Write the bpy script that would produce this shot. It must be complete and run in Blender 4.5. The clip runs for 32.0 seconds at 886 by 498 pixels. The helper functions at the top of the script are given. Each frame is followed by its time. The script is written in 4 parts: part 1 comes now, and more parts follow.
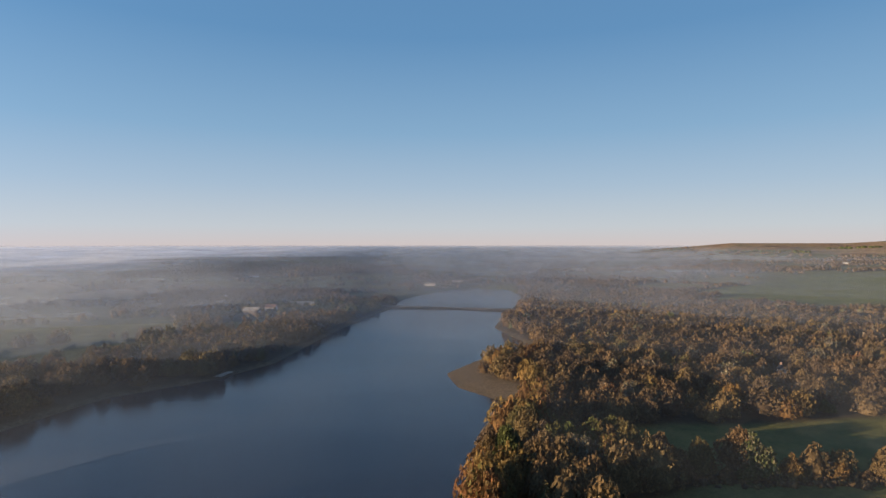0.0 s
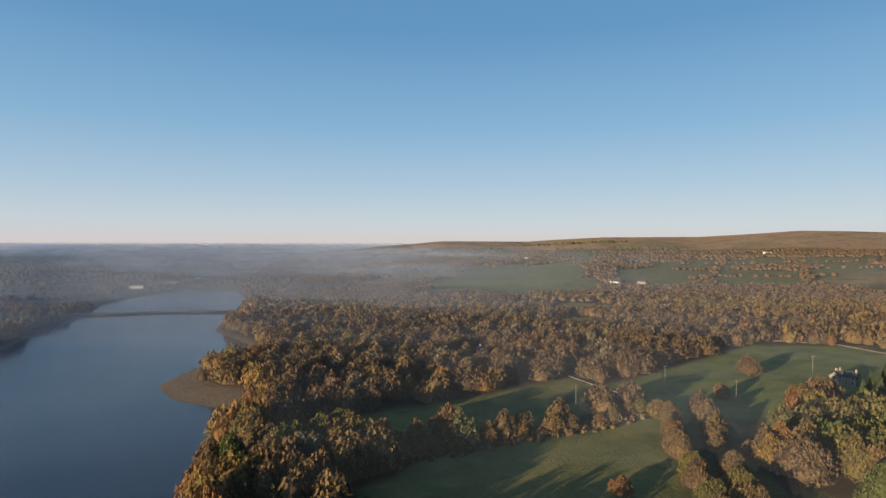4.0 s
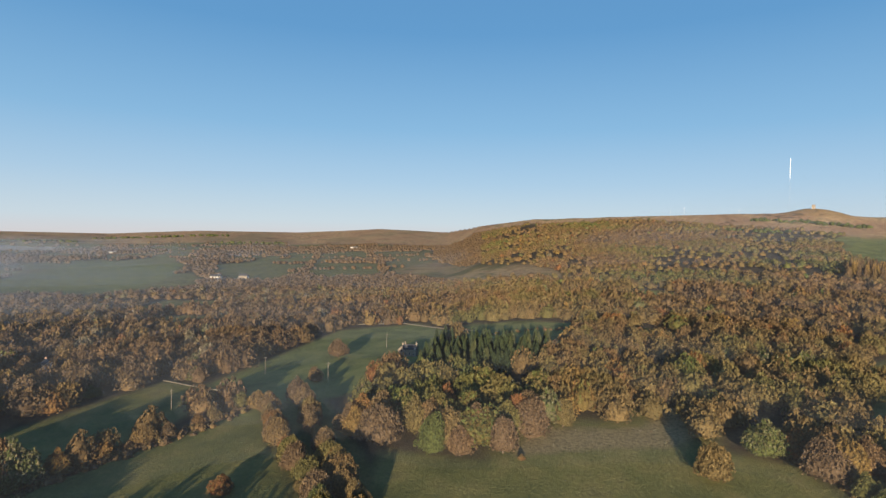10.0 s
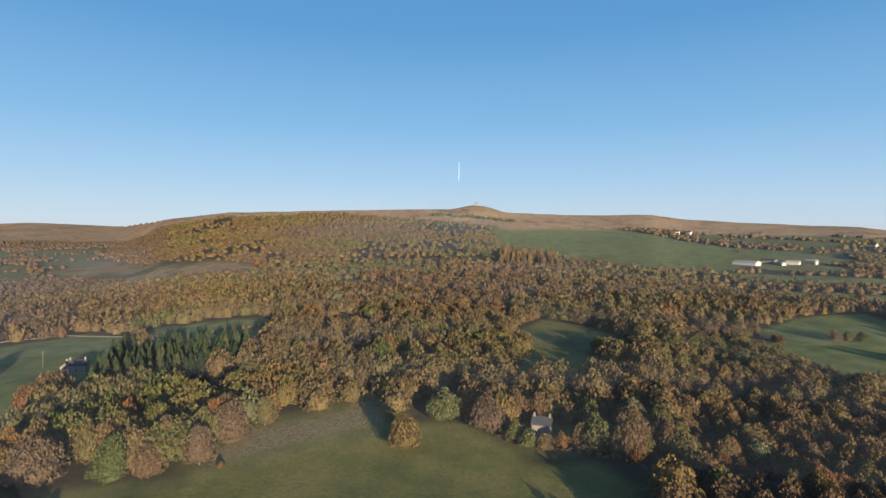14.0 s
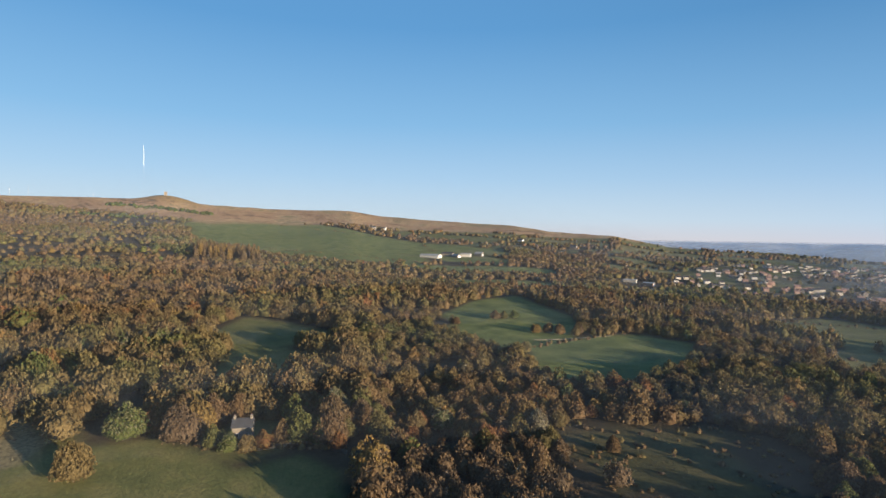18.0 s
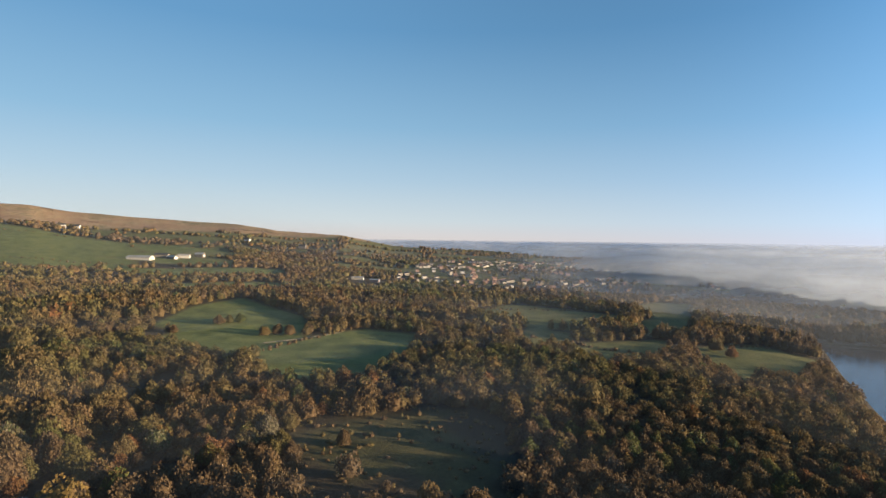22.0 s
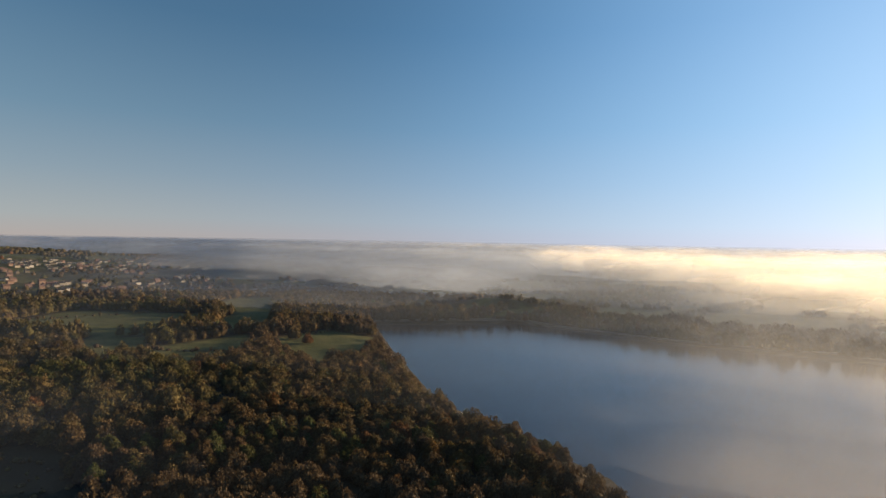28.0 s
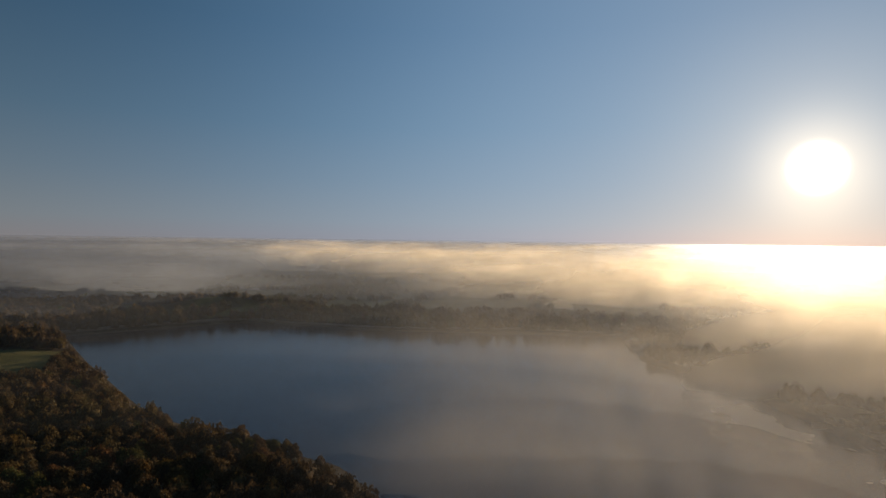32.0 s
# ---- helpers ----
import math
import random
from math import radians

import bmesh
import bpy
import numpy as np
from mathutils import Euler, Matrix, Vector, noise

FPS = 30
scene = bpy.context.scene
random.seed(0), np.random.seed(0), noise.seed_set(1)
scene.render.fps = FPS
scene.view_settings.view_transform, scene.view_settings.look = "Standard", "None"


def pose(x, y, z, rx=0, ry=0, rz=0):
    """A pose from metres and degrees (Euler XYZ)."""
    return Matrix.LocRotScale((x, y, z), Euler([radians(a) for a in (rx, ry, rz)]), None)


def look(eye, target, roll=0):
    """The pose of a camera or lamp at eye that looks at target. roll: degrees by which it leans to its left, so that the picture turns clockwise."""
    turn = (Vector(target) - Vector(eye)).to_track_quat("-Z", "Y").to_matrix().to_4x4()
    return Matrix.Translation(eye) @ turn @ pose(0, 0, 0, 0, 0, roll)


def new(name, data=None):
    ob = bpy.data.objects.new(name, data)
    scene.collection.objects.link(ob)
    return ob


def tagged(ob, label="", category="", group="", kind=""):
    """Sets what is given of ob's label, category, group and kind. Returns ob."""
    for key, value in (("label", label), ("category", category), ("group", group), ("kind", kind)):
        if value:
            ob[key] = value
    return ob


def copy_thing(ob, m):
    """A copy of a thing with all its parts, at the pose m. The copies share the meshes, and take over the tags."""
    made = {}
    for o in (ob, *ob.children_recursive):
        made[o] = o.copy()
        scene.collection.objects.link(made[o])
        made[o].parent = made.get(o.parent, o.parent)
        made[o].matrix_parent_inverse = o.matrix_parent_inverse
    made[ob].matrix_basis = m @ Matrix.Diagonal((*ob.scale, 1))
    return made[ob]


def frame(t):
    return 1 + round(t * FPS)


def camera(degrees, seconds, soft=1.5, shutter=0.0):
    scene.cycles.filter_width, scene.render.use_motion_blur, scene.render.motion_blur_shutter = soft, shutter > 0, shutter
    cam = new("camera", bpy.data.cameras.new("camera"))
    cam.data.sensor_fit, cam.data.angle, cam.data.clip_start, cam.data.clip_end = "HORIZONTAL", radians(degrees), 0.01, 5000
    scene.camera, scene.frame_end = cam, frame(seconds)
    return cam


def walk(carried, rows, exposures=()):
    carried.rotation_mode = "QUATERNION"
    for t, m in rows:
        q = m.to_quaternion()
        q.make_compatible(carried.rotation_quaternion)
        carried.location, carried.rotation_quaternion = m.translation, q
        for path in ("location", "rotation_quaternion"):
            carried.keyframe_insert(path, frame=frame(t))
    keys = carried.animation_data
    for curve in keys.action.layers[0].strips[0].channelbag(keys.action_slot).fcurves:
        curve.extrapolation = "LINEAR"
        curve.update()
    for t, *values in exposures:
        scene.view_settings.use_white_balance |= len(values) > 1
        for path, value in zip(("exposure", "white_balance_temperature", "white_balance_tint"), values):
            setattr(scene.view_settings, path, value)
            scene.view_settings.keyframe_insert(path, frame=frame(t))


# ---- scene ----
# The drone hovers 80 m over the water and turns to the right: seconds, yaw, pitch, roll.
CAM_Z = 80.0
cam = camera(76.0, 32.0)
TURN = [
    (0, 0.00, -0.49, 0.02), (0.5, -3.55, -0.45, 0.05), (1, -6.72, -0.44, 0.06), (1.5, -10.54, -0.45, 0.04), (2, -13.97, -0.50, -0.03),
    (2.5, -17.35, -0.56, -0.11), (3, -20.68, -0.60, -0.14), (3.5, -23.85, -0.65, -0.12), (4, -27.07, -0.70, -0.15), (4.5, -30.10, -0.76, -0.35),
    (6.5, -42.08, -0.87, -0.67), (7, -45.55, -0.96, -0.91), (7.5, -49.05, -0.99, -1.01), (8, -52.27, -0.99, -1.04), (8.5, -55.71, -0.94, -1.08),
    (9, -58.63, -0.91, -1.13), (9.5, -61.97, -0.87, -1.15), (10, -65.76, -0.83, -1.12), (10.5, -69.90, -0.82, -1.01), (11, -73.74, -0.83, -0.93),
    (11.5, -78.23, -0.86, -0.91), (12, -82.40, -0.88, -0.83), (12.5, -86.28, -0.91, -0.64), (13, -89.50, -0.92, -0.48), (13.5, -92.29, -1.01, -0.41),
    (15.5, -106.88, -1.17, -0.39), (16, -110.48, -1.25, -0.45), (16.5, -114.27, -1.28, -0.58), (17, -118.17, -1.29, -0.69), (17.5, -121.70, -1.30, -0.76),
    (18, -124.92, -1.31, -0.79), (18.5, -128.33, -1.28, -0.86), (19, -131.61, -1.23, -0.94), (19.5, -135.09, -1.25, -0.90), (20, -138.31, -1.29, -0.82),
    (20.5, -141.36, -1.25, -0.76), (21, -145.03, -1.13, -0.65), (21.5, -148.34, -1.06, -0.63), (22, -151.79, -1.03, -0.71), (22.5, -154.82, -1.01, -0.79),
    (23, -158.09, -0.97, -0.88), (23.5, -161.35, -0.94, -0.92), (24, -164.89, -0.94, -0.89), (24.5, -168.23, -0.92, -0.86), (25, -171.50, -0.88, -0.87),
    (25.5, -174.67, -0.85, -0.91), (27.5, -188.34, -0.83, -0.98), (28, -192.26, -0.85, -1.00), (28.5, -195.73, -0.86, -0.98), (29, -199.23, -0.91, -0.95),
    (29.5, -202.46, -0.94, -0.98), (30, -205.60, -0.96, -1.08), (30.5, -208.94, -0.93, -1.15), (31, -212.54, -0.88, -1.19), (31.5, -215.86, -0.90, -1.10),
    (32, -219.32, -0.98, -0.77),
]
# the picture's brightness and white balance drift as the sun comes round: seconds, stops, kelvin, tint
EXPOSURE = [(0, 1.55, 7000, 17), (4, 1.66, 6900, 13), (9, 1.72, 6650, 11), (13, 1.75, 6150, 10), (17, 1.8, 6150, 10), (19, 1.8, 6400, 10),
            (22, 1.82, 7000, 11), (25, 1.72, 7350, 12), (28, 1.1, 7500, 13), (30, 0.62, 7650, 14), (32, 0.06, 7900, 14)]
walk(cam, [(t, pose(0, 0, CAM_Z, 90 + p, r, y)) for t, y, p, r in TURN], EXPOSURE)

# ---- light ----
SUN_B, SUN_E = 252.6, 6.4        # bearing (clockwise from +y) and height of the sun in the sky, degrees
scene.cycles.transparent_max_bounces = 32


def towards(b, e):
    """A direction in the sky: bearing and height, degrees."""
    a, h = radians(b), radians(e)
    return Vector((math.cos(h) * math.sin(a), math.cos(h) * math.cos(a), math.sin(h)))


SUN_DIR = towards(SUN_B, SUN_E)
world = bpy.data.worlds.new("sky")
scene.world = world
world.use_nodes = True
wn, wl = world.node_tree.nodes, world.node_tree.links
wn.clear()
sky = wn.new("ShaderNodeTexSky")
sky.sky_type, sky.sun_disc = "NISHITA", False
sky.sun_elevation, sky.sun_rotation = radians(SUN_E), radians(SUN_B)
sky.air_density, sky.dust_density, sky.ozone_density = 1.0, 0.6, 2.5
co = wn.new("ShaderNodeTexCoord")
part_z = wn.new("ShaderNodeSeparateXYZ")
wl.new(co.outputs["Generated"], part_z.inputs[0])
clear_air = wn.new("ShaderNodeValToRGB")     # clear autumn air: whitish at the horizon, blue overhead
for n, (p, c) in enumerate([(0.0, (0.66, 0.645, 0.67)), (0.03, (0.56, 0.67, 0.76)), (0.10, (0.39, 0.57, 0.75)), (0.19, (0.235, 0.46, 0.70)),
                            (0.34, (0.115, 0.315, 0.585)), (1.0, (0.03, 0.13, 0.36))]):
    e = clear_air.color_ramp.elements[n] if n < 2 else clear_air.color_ramp.elements.new(p)
    e.position, e.color = p, (*c, 1)
wl.new(part_z.outputs["Z"], clear_air.inputs[0])
blue = wn.new("ShaderNodeMix")
blue.data_type = "RGBA"
blue.inputs[0].default_value = 0.95
wl.new(sky.outputs[0], blue.inputs[6])
gain = wn.new("ShaderNodeVectorMath")
gain.operation = "SCALE"
gain.inputs["Scale"].default_value = 2.5
wl.new(clear_air.outputs[0], gain.inputs[0])
wl.new(gain.outputs[0], blue.inputs[7])
deep = wn.new("ShaderNodeVectorMath")      # the sky is deepest a quarter turn away from the sun
deep.operation = "DOT_PRODUCT"
deep.inputs[1].default_value = towards(186, 34)
wl.new(co.outputs["Generated"], deep.inputs[0])
back = wn.new("ShaderNodeBackground")
wl.new(blue.outputs[2], back.inputs["Color"])
# the sun's own disc and the bright air round it
dot = wn.new("ShaderNodeVectorMath")
dot.operation = "DOT_PRODUCT"
dot.inputs[1].default_value = SUN_DIR
wl.new(co.outputs["Generated"], dot.inputs[0])


def wmath(op, a, b):
    n = wn.new("ShaderNodeMath")
    n.operation = op
    for i, v in enumerate((a, b)):
        if isinstance(v, (int, float)):
            n.inputs[i].default_value = v
        else:
            wl.new(v, n.inputs[i])
    return n.outputs[0]


deeper = wmath("POWER", wmath("MAXIMUM", deep.outputs["Value"], 0.0), 7.0)
wl.new(wmath("SUBTRACT", 0.12, wmath("MULTIPLY", deeper, 0.066)), back.inputs["Strength"])
near = wmath("MAXIMUM", dot.outputs["Value"], 0.0)
core = wmath("ADD", wmath("MULTIPLY", wmath("POWER", near, 9000.0), 300.0), wmath("MULTIPLY", wmath("POWER", near, 420.0), 0.5))
halo = wmath("ADD", wmath("MULTIPLY", wmath("POWER", near, 60.0), 0.17), wmath("MULTIPLY", wmath("POWER", near, 6.0), 0.11))
side = wn.new("ShaderNodeVectorMath")      # the whole side of the sky towards the sun is brighter
side.operation = "DOT_PRODUCT"
side.inputs[1].default_value = towards(240, 3)
wl.new(co.outputs["Generated"], side.inputs[0])
half = wmath("MAXIMUM", wmath("ADD", wmath("MULTIPLY", side.outputs["Value"], 0.5), 0.5), 0.0)
wide = wmath("MULTIPLY", wmath("POWER", half, 5.0), 0.29)
glow = wn.new("ShaderNodeBackground")
glow.inputs["Color"].default_value = (1.0, 0.90, 0.70, 1)
wl.new(wmath("ADD", core, halo), glow.inputs["Strength"])
pale = wn.new("ShaderNodeBackground")
pale.inputs["Color"].default_value = (0.14, 0.46, 1.0, 1)
wl.new(wide, pale.inputs["Strength"])
both = wn.new("ShaderNodeAddShader")
wl.new(glow.outputs[0], both.inputs[0])
wl.new(pale.outputs[0], both.inputs[1])
add = wn.new("ShaderNodeAddShader")
wl.new(back.outputs[0], add.inputs[0])
wl.new(both.outputs[0], add.inputs[1])
out = wn.new("ShaderNodeOutputWorld")
wl.new(add.outputs[0], out.inputs["Surface"])
sun = new("sun", bpy.data.lights.new("sun", "SUN"))
sun.data.energy, sun.data.angle, sun.data.color = 4.4, radians(0.53), (1.0, 0.80, 0.56)
sun.matrix_world = look(SUN_DIR * 3000, (0, 0, 0))


# ---- materials ----
def material(name):
    m = bpy.data.materials.new(name)
    m.use_nodes = True
    m.node_tree.nodes.clear()
    return m, m.node_tree.nodes, m.node_tree.links


def node(nodes, links, kind, **put):
    n = nodes.new(kind)
    for key, v in put.items():
        sock = n.inputs[int(key[1:])] if key[0] == "i" and key[1:].isdigit() else n.inputs[key.replace("_", " ")]
        if isinstance(v, bpy.types.NodeSocket):
            links.new(v, sock)
        else:
            sock.default_value = v
    return n


def ramp(nodes, links, fac, stops, smooth=True):
    n = nodes.new("ShaderNodeValToRGB")
    n.color_ramp.interpolation = "LINEAR" if smooth else "CONSTANT"
    els = n.color_ramp.elements
    while len(els) < len(stops):
        els.new(0.5)
    for e, (p, c) in zip(els, stops):
        e.position, e.color = p, (*c, 1)
    links.new(fac, n.inputs[0])
    return n.outputs[0]


def mix(nodes, links, fac, a, b, blend="MIX"):
    n = nodes.new("ShaderNodeMix")
    n.data_type, n.blend_type = "RGBA", blend
    for s, v in ((n.inputs[0], fac), (n.inputs[6], a), (n.inputs[7], b)):
        if isinstance(v, bpy.types.NodeSocket):
            links.new(v, s)
        else:
            s.default_value = v if isinstance(v, (int, float)) else (*v[:3], 1)
    return n.outputs[2]


def calc(nodes, links, op, a, b=0.0, c=0.0):
    n = nodes.new("ShaderNodeMath")
    n.operation = op
    for s, v in zip(n.inputs, (a, b, c)):
        if isinstance(v, bpy.types.NodeSocket):
            links.new(v, s)
        else:
            s.default_value = v
    return n.outputs[0]


def noise_at(nodes, links, scale, detail=4.0, rough=0.55, vec=None):
    n = node(nodes, links, "ShaderNodeTexNoise", Scale=scale, Detail=detail, Roughness=rough)
    links.new(vec or nodes.new("ShaderNodeNewGeometry").outputs["Position"], n.inputs["Vector"])
    return n.outputs["Fac"]


def attr(nodes, name):
    n = nodes.new("ShaderNodeAttribute")
    n.attribute_name = name
    return n.outputs["Fac"]


def finish(nodes, links, color, rough=0.9, metal=0.0, spec=0.2, bump=None, amount=0.3, dist=0.1):
    p = node(nodes, links, "ShaderNodeBsdfPrincipled", Roughness=rough, Metallic=metal, Base_Color=color)
    p.inputs["Specular IOR Level"].default_value = spec
    if bump is not None:
        b = node(nodes, links, "ShaderNodeBump", Strength=amount, Distance=dist, Height=bump)
        links.new(b.outputs[0], p.inputs["Normal"])
    o = nodes.new("ShaderNodeOutputMaterial")
    links.new(p.outputs[0], o.inputs["Surface"])
    return p


def plain(name, color, rough=0.85, metal=0.0, grain=6.0, vary=0.25):
    """A painted, stone or metal surface with grain and stains."""
    m, n, l = material(name)
    f = noise_at(n, l, grain)
    g = noise_at(n, l, grain * 0.13, 2.0)
    k = calc(n, l, "ADD", calc(n, l, "MULTIPLY", f, 0.6), calc(n, l, "MULTIPLY", g, 0.4))
    lo, hi = [c * (1 - vary) for c in color], [min(1, c * (1 + vary)) for c in color]
    finish(n, l, ramp(n, l, k, [(0.3, lo), (0.7, hi)]), rough, metal, 0.3, f, 0.2, 0.02)
    return m


AUTUMN = [(0.00, (0.056, 0.068, 0.021)), (0.14, (0.087, 0.080, 0.028)), (0.30, (0.103, 0.078, 0.034)), (0.48, (0.106, 0.068, 0.034)),
          (0.62, (0.086, 0.061, 0.038)), (0.72, (0.098, 0.069, 0.035)), (0.82, (0.144, 0.098, 0.033)), (0.90, (0.131, 0.059, 0.026)),
          (0.96, (0.065, 0.083, 0.025)), (1.00, (0.132, 0.110, 0.075))]
EVERGREEN = [(0.0, (0.018, 0.027, 0.013)), (0.6, (0.027, 0.038, 0.017)), (1.0, (0.044, 0.050, 0.022))]


def foliage(name, stops, single):
    """Leaves: one tint a tree, and each clump a little apart."""
    m, n, l = material(name)
    tint = n.new("ShaderNodeObjectInfo").outputs["Random"] if single else attr(n, "tint")
    isl = n.new("ShaderNodeNewGeometry").outputs["Random Per Island"]
    shift = calc(n, l, "ADD", tint, calc(n, l, "MULTIPLY_ADD", isl, 0.04, -0.02))
    col = ramp(n, l, shift, stops)
    col = mix(n, l, 1.0, col, ramp(n, l, isl, [(0, (0.78, 0.78, 0.78)), (1, (1.22, 1.2, 1.15))]), "MULTIPLY")
    col = mix(n, l, 1.0, col, ramp(n, l, noise_at(n, l, 1.4, 4.0, 0.7), [(0.32, (0.60, 0.60, 0.63)), (0.68, (1.40, 1.38, 1.30))]), "MULTIPLY")
    p = node(n, l, "ShaderNodeBsdfPrincipled", Roughness=0.8, Base_Color=col)
    p.inputs["Specular IOR Level"].default_value = 0.1
    b = node(n, l, "ShaderNodeBump", Strength=0.8, Distance=0.4, Height=noise_at(n, l, 1.1, 4.0, 0.65))
    l.new(b.outputs[0], p.inputs["Normal"])
    t = node(n, l, "ShaderNodeBsdfTranslucent", Color=col)
    s = node(n, l, "ShaderNodeMixShader", i0=0.3, i1=p.outputs[0], i2=t.outputs[0])
    o = n.new("ShaderNodeOutputMaterial")
    l.new(s.outputs[0], o.inputs["Surface"])
    return m


LEAF_ONE, LEAF_MANY = foliage("autumn_leaves", AUTUMN, True), foliage("autumn_wood", AUTUMN, False)
PINE_MANY = foliage("evergreen_needles", EVERGREEN, False)
BARK = plain("bark", (0.10, 0.075, 0.055), 0.95, 0, 3.0, 0.4)
STONE = plain("gritstone", (0.15, 0.125, 0.095), 0.9, 0, 2.0, 0.3)
DRYSTONE = plain("drystone", (0.075, 0.066, 0.05), 0.95, 0, 2.5, 0.35)
SLATE = plain("slate", (0.032, 0.032, 0.034), 0.85, 0, 3.0, 0.3)
TILE_RED = plain("roof_tile", (0.15, 0.09, 0.07), 0.85, 0, 3.0, 0.3)
BRICK = plain("brick", (0.24, 0.155, 0.115), 0.9, 0, 3.0, 0.25)
RENDER_WHITE = plain("white_render", (0.39, 0.36, 0.31), 0.85, 0, 1.0, 0.08)
PALE_RENDER = plain("pale_render", (0.34, 0.295, 0.23), 0.9, 0, 1.0, 0.15)
SHEET = plain("pale_sheet_roof", (0.25, 0.235, 0.20), 0.5, 0.0, 0.4, 0.1)
GLASS_DARK = plain("dark_pane", (0.02, 0.025, 0.03), 0.1, 0, 2.0, 0.2)
STEEL = plain("galvanised_steel", (0.55, 0.56, 0.58), 0.45, 0.6, 3.0, 0.1)
MAST_WHITE = plain("white_paint", (0.7, 0.7, 0.7), 0.5, 0.0, 0.1, 0.03)
MAST_GREY = plain("haze_grey_paint", (0.20, 0.22, 0.25), 0.6, 0.0, 0.1, 0.05)
TIMBER = plain("weathered_timber", (0.13, 0.105, 0.08), 0.9, 0, 5.0, 0.3)


def ground_material():
    m, n, l = material("land")
    fine, mid, big = noise_at(n, l, 0.8, 6.0, 0.65), noise_at(n, l, 0.06, 5.0), noise_at(n, l, 0.009, 4.0)
    # floor kept very dark: the shade on marsh and wood ground is put into it
    floor = ramp(n, l, mid, [(0.3, (0.030, 0.023, 0.014)), (0.7, (0.052, 0.039, 0.021))])
    grass = ramp(n, l, mid, [(0.30, (0.061, 0.064, 0.021)), (0.48, (0.092, 0.090, 0.028)), (0.62, (0.122, 0.108, 0.037)), (0.74, (0.086, 0.077, 0.031))])
    moor = ramp(n, l, calc(n, l, "ADD", calc(n, l, "MULTIPLY", big, 0.6), calc(n, l, "MULTIPLY", mid, 0.4)),
                [(0.40, (0.105, 0.070, 0.038)), (0.455, (0.300, 0.175, 0.092)), (0.50, (0.185, 0.120, 0.062)), (0.54, (0.350, 0.230, 0.118)), (0.60, (0.130, 0.105, 0.050))])
    heath = ramp(n, l, fine, [(0.3, (0.070, 0.060, 0.028)), (0.55, (0.150, 0.120, 0.060)), (0.75, (0.100, 0.082, 0.040))])
    sand = ramp(n, l, fine, [(0.3, (0.066, 0.050, 0.032)), (0.7, (0.130, 0.098, 0.062))])
    green = ramp(n, l, mid, [(0.30, (0.062, 0.074, 0.022)), (0.48, (0.096, 0.108, 0.032)), (0.62, (0.126, 0.130, 0.042)), (0.74, (0.090, 0.093, 0.034))])
    grass = mix(n, l, attr(n, "lush"), grass, green)
    col = mix(n, l, attr(n, "grass"), floor, grass)
    col = mix(n, l, attr(n, "moor"), col, moor)
    col = mix(n, l, attr(n, "heath"), col, heath)
    col = mix(n, l, attr(n, "sand"), col, sand)
    col = mix(n, l, 1.0, col, ramp(n, l, fine, [(0.25, (0.72, 0.72, 0.72)), (0.75, (1.28, 1.28, 1.28))]), "MULTIPLY")
    finish(n, l, col, 0.95, 0, 0.1, fine, 0.8, 0.6)
    return m


LAND = ground_material()


def water_material():
    m, n, l = material("lake_water")
    pos = n.new("ShaderNodeNewGeometry").outputs["Position"]
    a, b = noise_at(n, l, 0.55, 3.0, 0.6, pos), noise_at(n, l, 0.05, 3.0, 0.5, pos)
    h = calc(n, l, "ADD", a, calc(n, l, "MULTIPLY", b, 1.5))
    finish(n, l, (0.030, 0.030, 0.033, 1), 0.13, 0, 0.33, h, 0.22, 0.3)
    return m


WATER = water_material()


# ---- meshes ----
def grid_mesh(name, co, faces, mat, values=None, smooth=True):
    """A mesh from arrays: corners (n, 3), faces (m, 3 or 4), and named values a corner."""
    co, faces = np.asarray(co, np.float32), np.asarray(faces, np.int32)
    me = bpy.data.meshes.new(name)
    k = faces.shape[1]
    me.vertices.add(len(co))
    me.vertices.foreach_set("co", co.ravel())
    me.loops.add(faces.size)
    me.loops.foreach_set("vertex_index", faces.ravel())
    me.polygons.add(len(faces))
    me.polygons.foreach_set("loop_start", np.arange(0, faces.size, k, dtype=np.int32))
    me.polygons.foreach_set("loop_total", np.full(len(faces), k, np.int32))
    me.polygons.foreach_set("use_smooth", np.broadcast_to(np.asarray(smooth, bool), len(faces)).copy())
    me.update(calc_edges=True)
    for key, v in (values or {}).items():
        me.attributes.new(key, "FLOAT", "POINT").data.foreach_set("value", np.asarray(v, np.float32))
    me.materials.append(mat)
    return me


def part(name, bm, mat, parent=None, label=""):
    """Links a bmesh as one mesh object under a thing or a part."""
    me = bpy.data.meshes.new(name)
    bm.to_mesh(me)
    bm.free()
    me.materials.append(mat)
    ob = new(name, me)
    ob.parent = parent
    return tagged(ob, label)


def box(x0, y0, z0, x1, y1, z1, bm=None, bevel=0.0):
    bm = bm or bmesh.new()
    r = bmesh.ops.create_cube(bm, size=1.0)
    for v in r["verts"]:
        v.co = Vector(((x0 + x1) / 2 + v.co.x * (x1 - x0), (y0 + y1) / 2 + v.co.y * (y1 - y0), (z0 + z1) / 2 + v.co.z * (z1 - z0)))
    if bevel:
        bmesh.ops.bevel(bm, geom=list({e for v in r["verts"] for e in v.link_edges}), offset=bevel, segments=1, affect="EDGES")
    return bm


